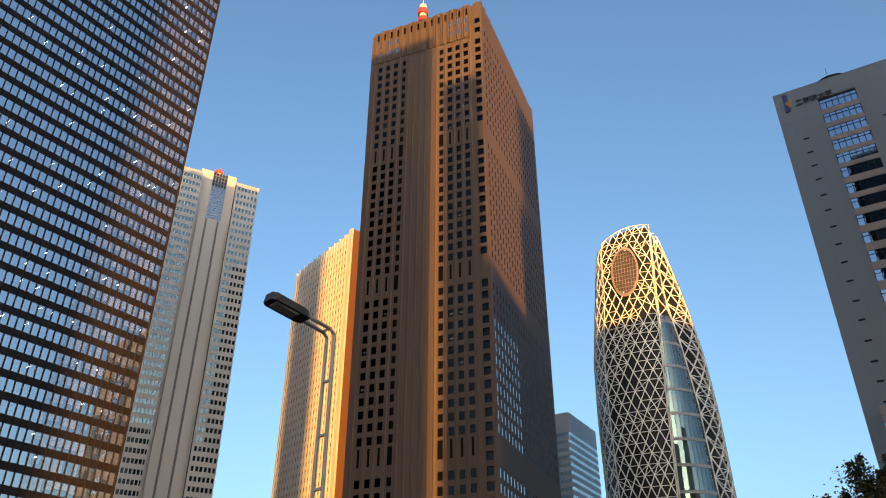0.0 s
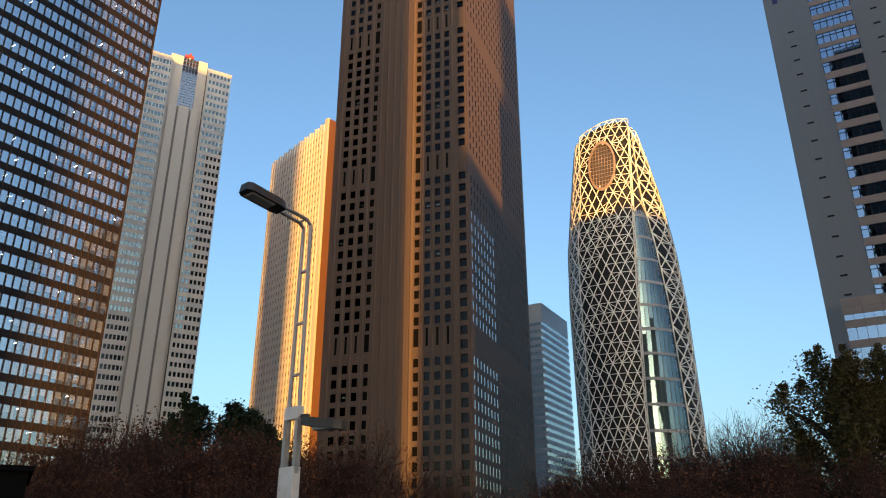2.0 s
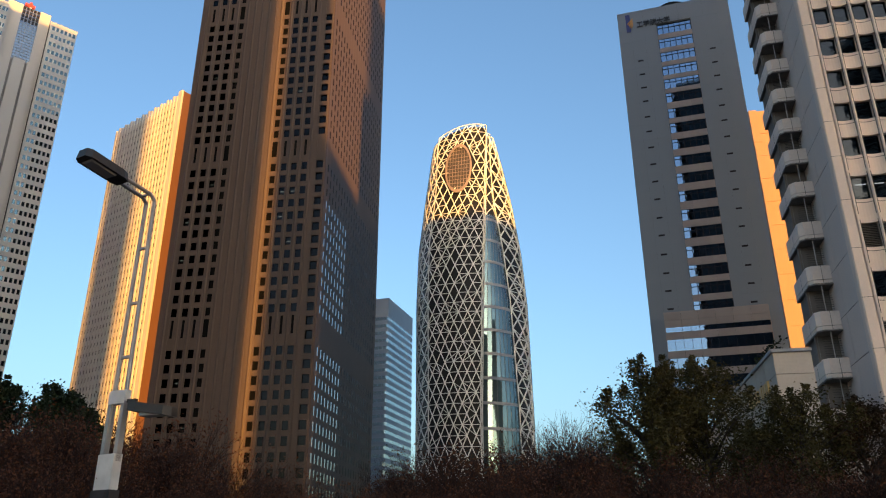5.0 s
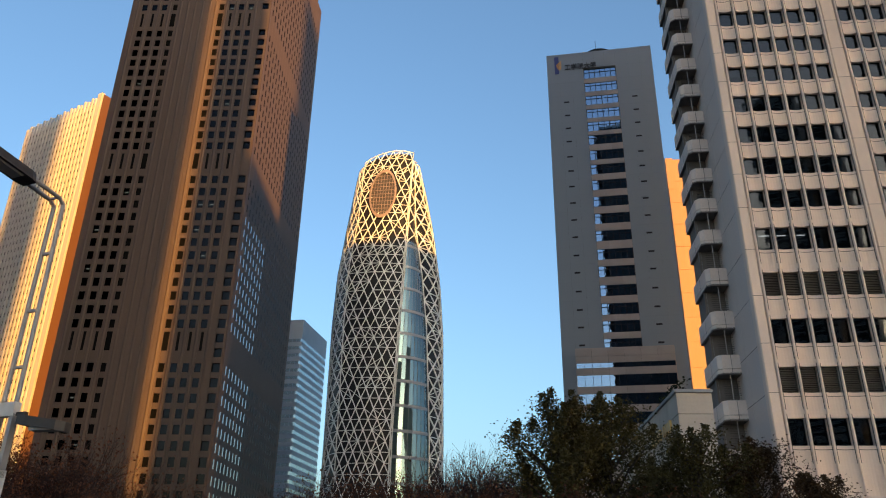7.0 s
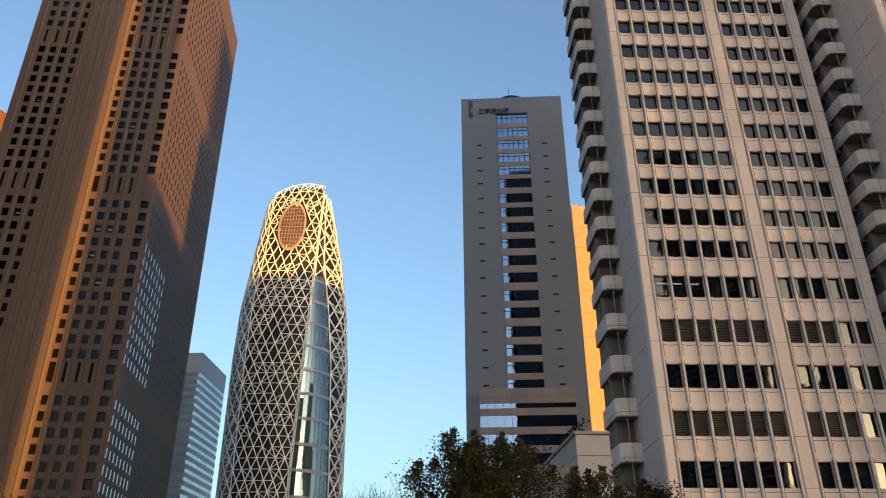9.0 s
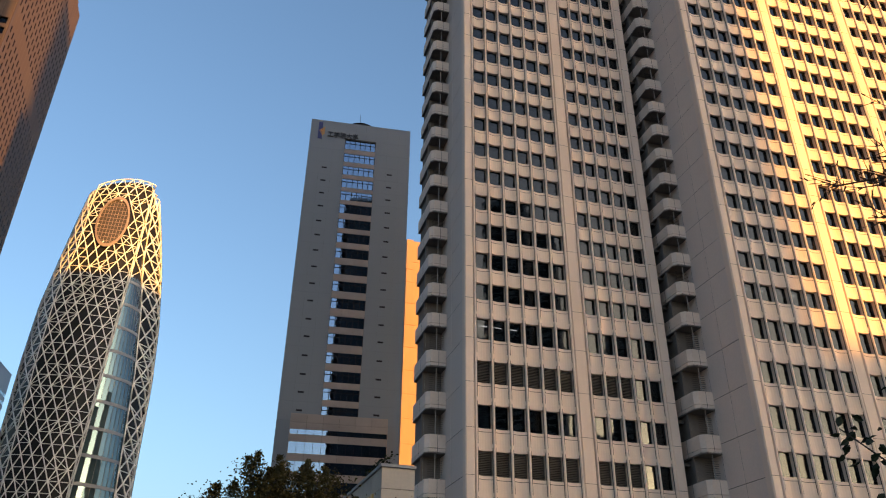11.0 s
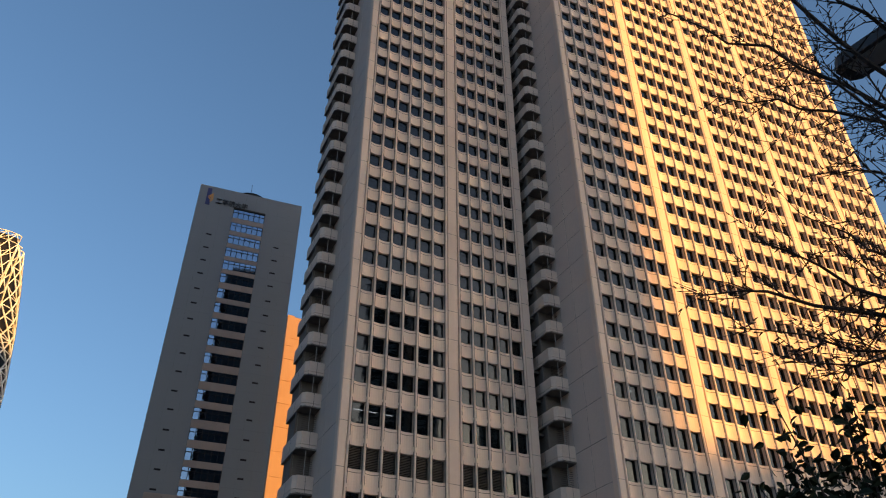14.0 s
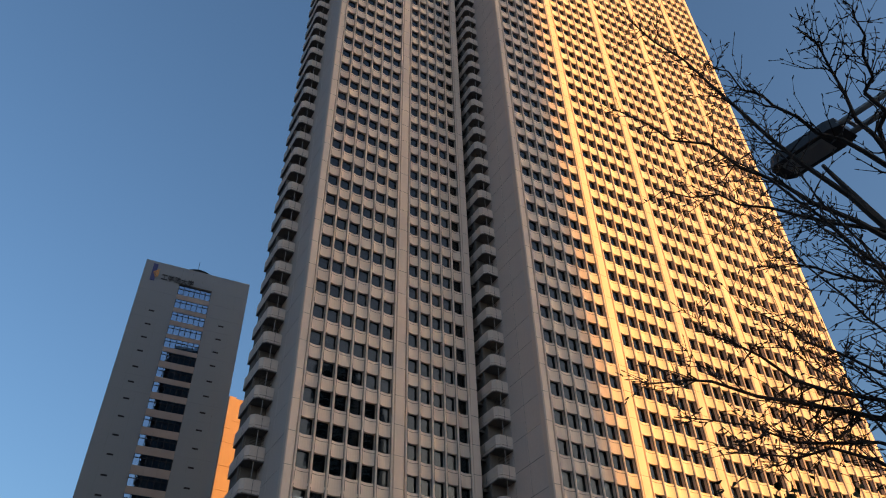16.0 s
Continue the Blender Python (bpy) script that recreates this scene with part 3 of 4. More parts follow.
black = thing("black_tower", "black curtain-wall office tower with bronze fins and mirror windows", "building", spot(22.55, 165.0) - way(MIT_YAW) * MIT_W, MIT_YAW)
H_M = 219.0
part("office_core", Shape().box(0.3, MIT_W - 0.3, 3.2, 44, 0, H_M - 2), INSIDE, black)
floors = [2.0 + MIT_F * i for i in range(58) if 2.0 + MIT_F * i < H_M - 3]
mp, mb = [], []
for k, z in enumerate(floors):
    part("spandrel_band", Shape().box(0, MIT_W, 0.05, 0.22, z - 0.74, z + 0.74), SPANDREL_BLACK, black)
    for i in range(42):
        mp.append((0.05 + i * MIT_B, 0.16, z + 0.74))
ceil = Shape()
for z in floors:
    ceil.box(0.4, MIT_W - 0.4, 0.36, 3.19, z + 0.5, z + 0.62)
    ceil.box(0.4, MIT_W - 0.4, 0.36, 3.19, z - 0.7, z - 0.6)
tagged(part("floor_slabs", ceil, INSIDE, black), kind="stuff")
# End panes are the same glass, swapped for the lit copy to look sunlit.
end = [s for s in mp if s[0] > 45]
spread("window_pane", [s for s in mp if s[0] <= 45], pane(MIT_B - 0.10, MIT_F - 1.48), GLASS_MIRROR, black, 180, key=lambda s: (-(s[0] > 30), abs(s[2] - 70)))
spread("clear_pane", end, pane(MIT_B - 0.10, MIT_F - 1.48), GLASS_SUNLIT, black, 180, key=lambda s: abs(s[2] - 70))
for i in range(43):
    x = i * MIT_B
    part("fin", Shape().prism([(x - 0.055, 0.05), (x - 0.055, -0.12), (x + 0.055, -0.12), (x + 0.055, 0.05)], 0, H_M), FIN_BROWN, black)
br = random.Random(3)
bl, lt = Shape(), Shape()
for z in floors:
    for i in range(42):
        near = i >= 30
        if br.random() < (0.9 if near else 0.12):
            drop = br.choice((1.0, 1.0, 0.7, 0.5)) if near else br.choice((1.0, 0.6, 0.4))
            lo = br.random() < 0.3
            x0 = i * MIT_B + 0.12
            bl.box(x0, x0 + (0.7 if lo else MIT_B - 0.24), 0.23, 0.27, z + 3.08 - 2.26 * drop, z + 3.08)
        if br.random() < 0.08:
            x0 = i * MIT_B + br.uniform(0.3, 0.9)
            lt.box(x0, x0 + 0.22, 0.8, 2.2, z + 3.0, z + 3.07)
tagged(part("window_blinds", bl, BLIND, black, "pale blinds drawn behind the end windows"), kind="stuff")
part("ceiling_lights", lt, TUBE_LIGHT, black)
part("end_wall", Shape().box(MIT_W, MIT_W + 0.35, 0.0, 44, 0, H_M).box(-0.3, 0, 0, 44, 0, H_M), FIN_BROWN, black)
part("roof", Shape().box(-0.3, MIT_W + 0.35, 0.0, 44, H_M, H_M + 1.5), SPANDREL_BLACK, black)
lobby = thing("dark_kiosk", "black box-shaped pavilion at the tower's foot", "pavilion", spot(25.4, 17.5), -64.0)
part("wall", Shape().box(-5, 0, 0, 3, 0, 3.35), MATT_BLACK, lobby)
part("roof_edge", Shape().box(-5.08, 0.08, -0.08, 3.08, 3.35, 3.45), MATT_BLACK, lobby)

# ---------------------------------------------------------------- the university slab
uni = thing("university_tower", "grey panelled university tower with a strip of blue windows", "building", spot(-29.95, 168.0), -121.4)
UW, UH = 27.0, 132.9
part("core", Shape().box(0.1, UW - 0.1, 0.9, 26, 0, UH - 0.3), INSIDE, uni)
part("joint_backing", Shape().box(0.02, 9.4, 0.06, 0.9, 0, UH).box(17.7, UW - 0.02, 0.06, 0.9, 0, UH).box(9.4, 17.7, 0.06, 0.9, 127.6, UH), JOINT, uni)
urows = [125.9, 121.7, 117.65, 113.6, 109.7, 105.75, 101.3, 97.2, 92.8, 88.25, 83.65, 79.05, 74.3, 69.9, 65.2, 60.7, 56.5, 52.3]
lev = [UH - 0.02, 127.9] + [(a + b) / 2 for a, b in zip(urows[:-1], urows[1:])] + [50.0, 44, 38, 32, 26, 20, 14, 8, 0]
shapes = {}
for z1, z0 in zip(lev[:-1], lev[1:]):
    for x0, x1 in ((0, 3.1), (3.1, 6.3), (6.3, 9.4), (17.7, 20.8), (20.8, 24.0), (24.0, 27.0)):
        key = (round(x1 - x0, 2), round(z1 - z0, 2))
        if key not in shapes:
            shapes[key] = Shape().box(0.006, key[0] - 0.006, 0, 0.06, 0.008, key[1] - 0.008).mesh("wall_panel", GREY_PANEL)
        part("wall_panel", shapes[key], GREY_PANEL, uni, "", (x0, 0, z0))
for x0, x1 in ((9.4, 12.2), (12.2, 14.9), (14.9, 17.7)):
    part("wall_panel", Shape().box(x0 + 0.01, x1 - 0.01, 0, 0.06, 128.0, UH - 0.02), GREY_PANEL, uni)
for k, z in enumerate(urows):
    part("window_pane", Shape().box(9.42, 12.2, 0.12, 0.15, z - 1.35, z + 1.35), GLASS_KOG, uni)
    part("window_pane", Shape().box(12.26, 14.9, 0.12, 0.15, z - 1.35, z + 1.35), GLASS_KOG, uni)
    part("window_pane", Shape().box(14.96, 17.68, 0.12, 0.15, z - 1.35, z + 1.35), GLASS_KOG, uni)
    bars = Shape()
    for x in (9.45, 10.8, 12.2, 13.55, 14.92, 16.3, 17.6):
        bars.box(x - 0.08, x + 0.08, 0.05, 0.14, z - 1.35, z + 1.35)
    bars.box(9.4, 17.7, 0.05, 0.13, z + 0.40, z + 0.55)
    part("window_frame", bars, SPANDREL_BLACK, uni)
    zb = (urows[k + 1] + 1.35) if k + 1 < len(urows) else z - 1.35 - 1.5
    for x0, x1 in ((9.42, 12.2), (12.2, 14.92), (14.92, 17.68)):
        part("spandrel", Shape().box(x0 + 0.012, x1 - 0.012, -0.03, 0.3, zb + 0.01, z - 1.36), PINK_PANEL, uni)
    for x0 in (3.8, 21.0):
        if k >= 2:
            v = new("vent")
            v.parent = uni
            v.location = (x0, 0, z + 0.1)
            part("vent_hood", Shape().box(0, 1.55, -0.10, 0.0, 0.2, 0.36).box(0, 0.1, -0.08, 0, -0.22, 0.25).box(1.45, 1.55, -0.08, 0, -0.22, 0.25), GREY_PANEL, v)
            part("vent_opening", Shape().box(0.08, 1.47, -0.02, 0.0, -0.22, 0.2), SPANDREL_BLACK, v)
part("side_wall", Shape().box(-0.02, 0.3, 0.06, 26, 0, UH).box(UW - 0.3, UW + 0.02, 0.06, 26, 0, UH), GREY_PANEL, uni)
part("roof", Shape().box(0, UW, 0, 26, UH, UH + 0.25), GREY_PANEL, uni)
hp = thing("helipad", "round steel helipad platform on the roof", "helipad", uni.matrix_world @ Vector((13.6, 4.6, UH + 0.25)), -121.4)
part("deck", Shape().prism([(4.1 * math.cos(a * math.pi / 16), 4.1 * math.sin(a * math.pi / 16)) for a in range(32)], 0.55, 0.75), STEEL_DARK, hp)
part("rail", Shape().prism([(4.3 * math.cos(a * math.pi / 16), 4.3 * math.sin(a * math.pi / 16)) for a in range(32)], 0.95, 1.02), STEEL_DARK, hp)
for a in range(8):
    part("leg", Shape().bar((3.2 * math.cos(a * math.pi / 4), 3.2 * math.sin(a * math.pi / 4), 0), (3.8 * math.cos(a * math.pi / 4), 3.8 * math.sin(a * math.pi / 4), 0.6), 0.12), STEEL_DARK, hp)
part("aerial", Shape().bar((-0.5, -3.0, 0.7), (-0.5, -3.0, 4.6), 0.07), STEEL_DARK, hp)
# sign: emblem and five letters
em = new("emblem")
em.parent = uni
part("emblem_panel", Shape().box(2.0, 3.1, -0.14, 0, 126.9, 132.3), NAVY, em)
for i in range(5):
    part("emblem_ray", Shape().add([(2.35 + i * 0.18, -0.2, 129.2 - i * 0.36), (2.35 + i * 0.18, -0.2, 129.5 - i * 0.36), (3.75, -0.2, 130.9 - i * 0.5), (3.75, -0.2, 130.55 - i * 0.5)], [(0, 1, 2, 3)]), ORANGE, em)
fc = bpy.data.curves.new("sign_letters", "FONT")
fc.body, fc.size, fc.extrude, fc.space_character = "工学院大学", 2.0, 0.12, 1.0
fo = bpy.data.objects.new("sign_letters", fc)
scene.collection.objects.link(fo)
bpy.context.view_layer.update()
fm = bpy.data.meshes.new_from_object(fo.evaluated_get(bpy.context.evaluated_depsgraph_get()))
bpy.data.objects.remove(fo)
fm.materials.clear()
fm.materials.append(INK)
so = part("sign_letters", fm, INK, uni, "dark raised letters of the sign")
so.location, so.rotation_euler = (4.5, -0.16, 127.95), (radians(90), 0, 0)
fw_ = max(v.co.x for v in fm.vertices) - min(v.co.x for v in fm.vertices)
so.scale = (8.2 / fw_, 1.0, 1.0)
# projecting lower block
pod = new("lower_block")
pod.parent = uni
part("backing", Shape().box(3.1, 24.0, -2.8, 0.0, 0, 50.5), INSIDE, pod)
X = [3.0, 6.5, 10.0, 13.5, 17.0, 20.5, 24.05]
bands = [(50.6, 48.9), (48.85, 47.4), (46.3, 44.7), (42.2, 40.6), (38.2, 36.6), (34.2, 32.6), (30.2, 28.6), (26, 0)]
for z1, z0 in bands:
    for a, b in zip(X[:-1], X[1:]):
        part("stone_panel", Shape().box(a + 0.02, b - 0.02, -3.05, -2.8, z0, z1), PINK_PANEL, pod)
for z1, z0 in ((47.4, 46.3), (44.7, 42.2), (40.6, 38.2), (36.6, 34.2), (32.6, 30.2), (28.6, 26.0)):
    for a, b in zip(X[:-1], X[1:]):
        part("window_pane", Shape().box(a + 0.03, b - 0.03, -2.95, -2.92, z0, z1), GLASS_KOG, pod)
    fr = Shape()
    for a in [X[0] + 1.75 * i for i in range(13)]:
        fr.box(a - 0.04, a + 0.04, -3.0, -2.9, z0, z1)
    part("window_frame", fr, SPANDREL_BLACK, pod)
part("block_side", Shape().box(2.98, 3.1, -3.05, 0, 0, 50.6).box(24.0, 24.12, -3.05, 0, 0, 50.6).box(3.0, 24.05, -3.05, 0, 50.6, 50.8), PINK_PANEL, pod)

# ---------------------------------------------------------------- the sunlit slab behind the university
och = thing("ochre_slab", "narrow ochre building glowing in the low sun", "building", spot(-39.22, 236.0), -114.0)
part("wall", Shape().box(0, 26, 0.15, 20, 0, 136.5), OCHRE_PANEL, och)
for k in range(17):
    part("wall_band", Shape().box(0.02, 26, 0, 0.15, 8 * k + 0.1, 8 * k + 7.9), OCHRE_PANEL, och)
part("cap", Shape().box(-0.1, 2.2, -0.15, 20, 125.0, 136.8), OCHRE_PANEL, och)

# ---------------------------------------------------------------- the pale tower with a glazed core
nom = thing("pale_tower", "pale aluminium office tower with a recessed glazed core", "building", spot(22.2, 302.9), -62.0)
for x0, x1, h in ((0.0, 6.9, 210.6), (22.9, 33.3, 209.8)):
    n = 6
    p = 1.62 if x0 else 1.45
    start = x0 + (0.9 if x0 else -2.2)
    wx = [start + p * i for i in range(n)] if x0 else [x0 - 2.2 + 1.42 * i for i in range(7)]
    lo_x = x0 if x0 else -3.2
    zs = [206.9 - 3.8 * i for i in range(54) if 206.9 - 3.8 * i > 2]
    wb = Shape()
    wb.box(lo_x, x1, 0.9, 30, 0, h)
    part("wing_core", wb, INSIDE, nom)
    last = 0.0
    for z in sorted(zs):
        part("wall_band", Shape().box(lo_x, x1, 0, 0.85, last, z - 0.95), NOM_WALL, nom)
        last = z + 0.95
    part("wall_band", Shape().box(lo_x, x1, 0, 0.85, last, h), NOM_WALL, nom)
    cuts = [lo_x] + [v for x in wx for v in (x, x + 1.0)] + [x1]
    for a, b in zip(cuts[::2], cuts[1::2]):
        part("pier", Shape().box(a, b, 0.03, 0.85, 0, h - 0.5), NOM_WALL, nom)
    spread("window_pane", [(x, 0.14, z - 0.95) for z in zs for x in wx], pane(1.0, 1.9), GLASS_NOM, nom, 150, key=lambda s: -s[2])
    for a in [lo_x + (x1 - lo_x) * i / 5 for i in range(6)]:
        part("parapet_rib", Shape().box(a - 0.2, a + 0.2, -0.12, 0.0, h - 1.4, h + 0.1), NOM_WALL, nom)
part("core_wall", Shape().box(6.9, 22.9, 2.6, 30, 0, 188), NOM_WALL, nom)
for x0, x1, y0 in ((6.9, 12.19, 2.6), (18.91, 22.9, 2.6), (12.2, 18.9, 3.6)):
    part("crown_wall", Shape().box(x0, x1, y0, 30, 188.01, 214.1), NOM_WALL, nom)
for x0, x1 in ((8.6, 12.0), (12.9, 17.2), (18.1, 21.4)):
    part("core_pier", Shape().box(x0, x1, 1.2, 2.6, 0, 188), NOM_WALL, nom)
part("core_groove", Shape().box(12.0, 12.9, 2.3, 2.6, 0, 188).box(17.2, 18.1, 2.3, 2.6, 0, 188), NOM_DARK, nom)
part("core_glass", Shape().box(12.2, 18.9, 2.9, 2.95, 188, 213.8), GLASS_BLUE, nom, "blue curtain glass of the lift core")
gr = Shape()
for i in range(6):
    gr.box(12.2 + 1.34 * i - 0.07, 12.2 + 1.34 * i + 0.07, 2.7, 2.95, 188, 214.0)
for i in range(20):
    gr.box(12.2, 18.9, 2.75, 2.95, 188 + 1.35 * i - 0.07, 188 + 1.35 * i + 0.07)
part("core_glass_grid", gr, NOM_DARK, nom)
cg = Shape()
for i in range(5):
    for k in range(4):
        cg.box(12.5 + 1.34 * i, 13.3 + 1.34 * i, 2.66, 2.72, 206.6 + 1.9 * k, 207.9 + 1.9 * k)
part("crown_openings", cg, SPANDREL_BLACK, nom)
nm = thing("roof_crane", "small red and white roof crane", "crane", nom.matrix_world @ Vector((15.6, 8, 214.1)), -62.0)
part("crane_mast", Shape().box(-0.4, 0.4, -0.4, 0.4, 0, 3.5), WHITE_PAINT, nm)
part("crane_head", Shape().box(-2.2, 1.6, -0.6, 0.6, 3.5, 4.8).box(-0.5, 0.5, -0.4, 0.4, 4.8, 6.0), RED_PAINT, nm)

# ---------------------------------------------------------------- the ribbed tower
som = thing("ribbed_tower", "ribbed grey tower with one side lit yellow", "building", spot(11.95, 366.0), -142.0)
SW, SH = 55.2, 199.3
part("core", Shape().box(0.2, SW - 0.2, 1.2, 30, 0, SH - 2), INSIDE, som)
NR = 22
PR = SW / NR
zs = [4 + 3.75 * i for i in range(51)]
spd = Shape()
for i in range(NR):
    x = i * PR
    part("rib", Shape().prism([(x, 0.35), (x + 0.15, -0.25), (x + 1.05, -0.25), (x + 1.25, 0.35)], 0, SH - 1.2 + (0.9 if i % 2 else 0)), RIB_GREY, som)
for z in zs:
    part("spandrel", Shape().box(0, SW, 0.12, 1.2, z + 1.9, z + 3.76), RIB_GREY, som)
spread("window_pane", [(i * PR + 1.25, 0.25, z) for i in range(NR - 1) for z in zs], pane(PR - 1.25, 1.9), SPANDREL_BLACK, som, 200, key=lambda s: (-s[2], s[0]))
part("corner_pier", Shape().box(SW - 2.6, SW, -0.55, 1.0, 0, SH + 0.4), RIB_GREY, som)
part("rust_return", Shape().box(SW - 0.02, SW + 0.05, 0.4, 4.6, 0, SH), TERRACOTTA, som, "rust-brown blind return wall")
part("rear_wing", Shape().box(SW, SW + 26, 4.6, 24, 0, SH - 2), RIB_GREY, som)
spread("rear_slit", [(SW + 2.0, 4.56, z) for z in zs], pane(1.0, 1.5), SPANDREL_BLACK, som, 60)
part("penthouse", Shape().box(SW + 1.2, SW + 22, 6.5, 22, SH - 2, 212), RIB_GREY, som)

# ---------------------------------------------------------------- the blue-grey block
blu = thing("blue_block", "blue-grey office block banded with window ribbons", "building", spot(-9.95, 368.0) - way(-121.0) * 16, -121.0)
BH = 123.5
side = 37.0
part("core", Shape().box(0.3, 15.6, 0.4, side - 0.4, 0, BH - 1), INSIDE, blu)
zs = [BH - 10 - 3.72 * i for i in range(30)]
last = BH
for z in zs:
    part("wall_band", Shape().box(0, 16.02, 0, side, z + 0.85, last), BLUE_PANEL, blu)
    part("window_ribbon", Shape().box(0.1, 15.92, 0.12, side - 0.1, z - 0.85, z + 0.85), GLASS_RIBBON, blu)
    last = z - 0.85
part("wall_band", Shape().box(0, 16.02, 0, side, 0, last), BLUE_PANEL, blu)
fr = Shape()
for z in zs:
    for k in range(17):
        y = 0.6 + k * 2.1
        fr.box(15.93, 15.99, y, y + 0.12, z - 0.85, z + 0.85)
    for k in range(8):
        fr.box(0.6 + k * 2.1, 0.72 + k * 2.1, 0.04, 0.12, z - 0.85, z + 0.85)
tagged(part("window_frames", fr, BLUE_PANEL, blu), kind="stuff")
part("roof", Shape().box(-0.1, 16.1, -0.1, side + 0.1, BH, BH + 0.6), BLUE_PANEL, blu)

# ---------------------------------------------------------------- the cocoon tower
coc = thing("cocoon_tower", "tapering cocoon-shaped tower wrapped in a white lattice", "building", (0, 0, 0), -90.0)
ZK = (0.0, 60.0, 110.0, 135.0, 160.0, 182.0, 192.0, 198.0)
# plan corners by height: yaw from the square and distance
CORNERS = {
    "l": ((-12.25, -12.24, -12.2, -12.33, -12.82, -13.3, -13.55, -13.75), 336, 331),
    "a": ((-13.12, -13.1, -13.03, -13.12, -13.64, -13.78, -13.87, -13.95), 322, 326),
    "b": ((-16.95, -17.0, -17.3, -17.5, -17.67, -17.84, -17.95, -18.02), 317, 323),
    "g": ((-17.1, -17.15, -17.44, -17.64, -17.8, -17.95, -18.02, -18.07), 321, 324),
    "h": ((-19.95, -19.9, -19.5, -19.05, -18.4, -18.22, -18.18, -18.12), 329, 327),
    "r": ((-20.9, -20.88, -20.75, -20.45, -19.85, -19.08, -18.62, -18.24), 340, 331),
    "m": ((-18.9, -18.9, -18.8, -18.5, -18.3, -17.9, -17.5, -17.2), 366, 340),
    "n": ((-13.8, -13.8, -13.9, -14.1, -14.3, -14.6, -14.8, -15.0), 364, 339),
}


def corner_at(key, z):
    yaws, d0, d1 = CORNERS[key]
    k = (max(0.0, (z - 110.0)) / 88.0) ** 1.5
    return spot(float(np.interp(z, ZK, yaws)), d0 + (d1 - d0) * min(1.0, k))


def petal(a, b, u, z, bulge, inset=0.0):
    p, q = corner_at(a, z), corner_at(b, z)
    e = q - p
    out = Vector((e.y, -e.x, 0)).normalized()
    if out.dot(p) > 0:
        out = -out
    w = p + e * u + out * (bulge * 4 * u * (1 - u) - inset)
    # the front petal ends in a lopsided arch
    k = min(1.0, max(0.0, (z - 162.0) / 36.0)) ** 2
    z += k * (1.2 - 6.6 * (1 - u) ** 2 - 1.6 * u ** 3) if a == "a" else 0.0
    return Vector((w.x, w.y, z))


def skin(a, b, bulge, inset, z0, z1, material, name, label=""):
    s = Shape()
    nu, nz = 8, 44
    vs = [tuple(petal(a, b, i / nu, z0 + (z1 - z0) * j / nz, bulge, inset)) for j in range(nz + 1) for i in range(nu + 1)]
    fs = [(j * (nu + 1) + i, j * (nu + 1) + i + 1, (j + 1) * (nu + 1) + i + 1, (j + 1) * (nu + 1) + i) for j in range(nz) for i in range(nu)]
    return part(name, s.add(vs, fs), material, coc, label)


OVAL = (0.46, 173.6, 0.27, 13.2)


def lattice(a, b, cols, bulge, z1, name, r=0.23, oval=False, z0=0.0):
    s, rr = Shape(), random.Random(len(name))
    dz = 4.4
    nrow = int(z1 / dz)

    def node(i, j):
        u = min(1.0, max(0.0, (i + (0.5 if j % 2 else 0.0)) / cols))
        return u, min(z1, j * dz)

    def keep(m):
        return not (oval and ((m[0] - OVAL[0]) / OVAL[2]) ** 2 + ((m[1] - OVAL[1]) / OVAL[3]) ** 2 < 1.0)

    def link(p, q, rad):
        m = ((p[0] + q[0]) / 2, (p[1] + q[1]) / 2)
        if keep(m) and keep(p) | keep(q):
            s.bar(petal(a, b, *p, bulge), petal(a, b, *q, bulge), rad)

    for j in range(int(z0 / dz), nrow):
        for i in range(-1, cols + 1):
            p = node(i, j)
            up = (node(i - 1, j + 1), node(i, j + 1)) if j % 2 == 0 else (node(i, j + 1), node(i + 1, j + 1))
            for q in up:
                if 0 <= i <= cols:
                    link(p, q, r)
            if rr.random() < 0.8 and 0 <= i < cols:
                link(p, node(i + 1, j), r * 0.65)
            if rr.random() < 0.75 and 0 <= i < cols:
                q = node(i + rr.choice((-1, 1)), j + 1)
                link(p, (q[0], q[1]), r * 0.6)
    for i in range(cols * 2):
        s.bar(petal(a, b, i / cols / 2, nrow * dz, bulge), petal(a, b, (i + 1) / cols / 2, nrow * dz, bulge), r)
    for u in (0.0, 1.0):
        for j in range(int(z0 / dz), nrow):
            s.bar(petal(a, b, u, j * dz, bulge), petal(a, b, u, min(z1, (j + 1) * dz), bulge), r)
    return tagged(part(name, s, LATTICE, coc, "white lattice of crossing bars"), kind="stuff")


skin("a", "b", 1.6, 1.3, 0, 197, COCOON_WALL, "front_wall")
skin("l", "a", 0.5, 0.9, 0, 190, COCOON_WALL, "flank_wall")
skin("h", "r", 1.0, 1.2, 0, 192, COCOON_WALL, "far_wall")
skin("g", "h", 1.4, 0.4, 0, 150, GLASS_SLIT, "glass_slit", "tall curved strip of blue curtain glass")
skin("g", "h", 1.4, 2.6, 0, 150, NOM_DARK, "slit_backing")
skin("g", "h", 1.0, 0.6, 150, 192, COCOON_WALL, "slit_top")
skin("r", "m", 3.0, 0.5, 0, 188, COCOON_WALL, "rear_wall")
skin("m", "n", 3.0, 0.5, 0, 188, COCOON_WALL, "rear_wall")
skin("n", "l", 3.0, 0.5, 0, 188, COCOON_WALL, "rear_wall")
lattice("a", "b", 6, 1.6, 198.1, "front_lattice", 0.25, oval=True)
lattice("l", "a", 2, 0.6, 193, "flank_lattice", 0.27)
lattice("h", "r", 2, 1.2, 197, "far_lattice", 0.33)
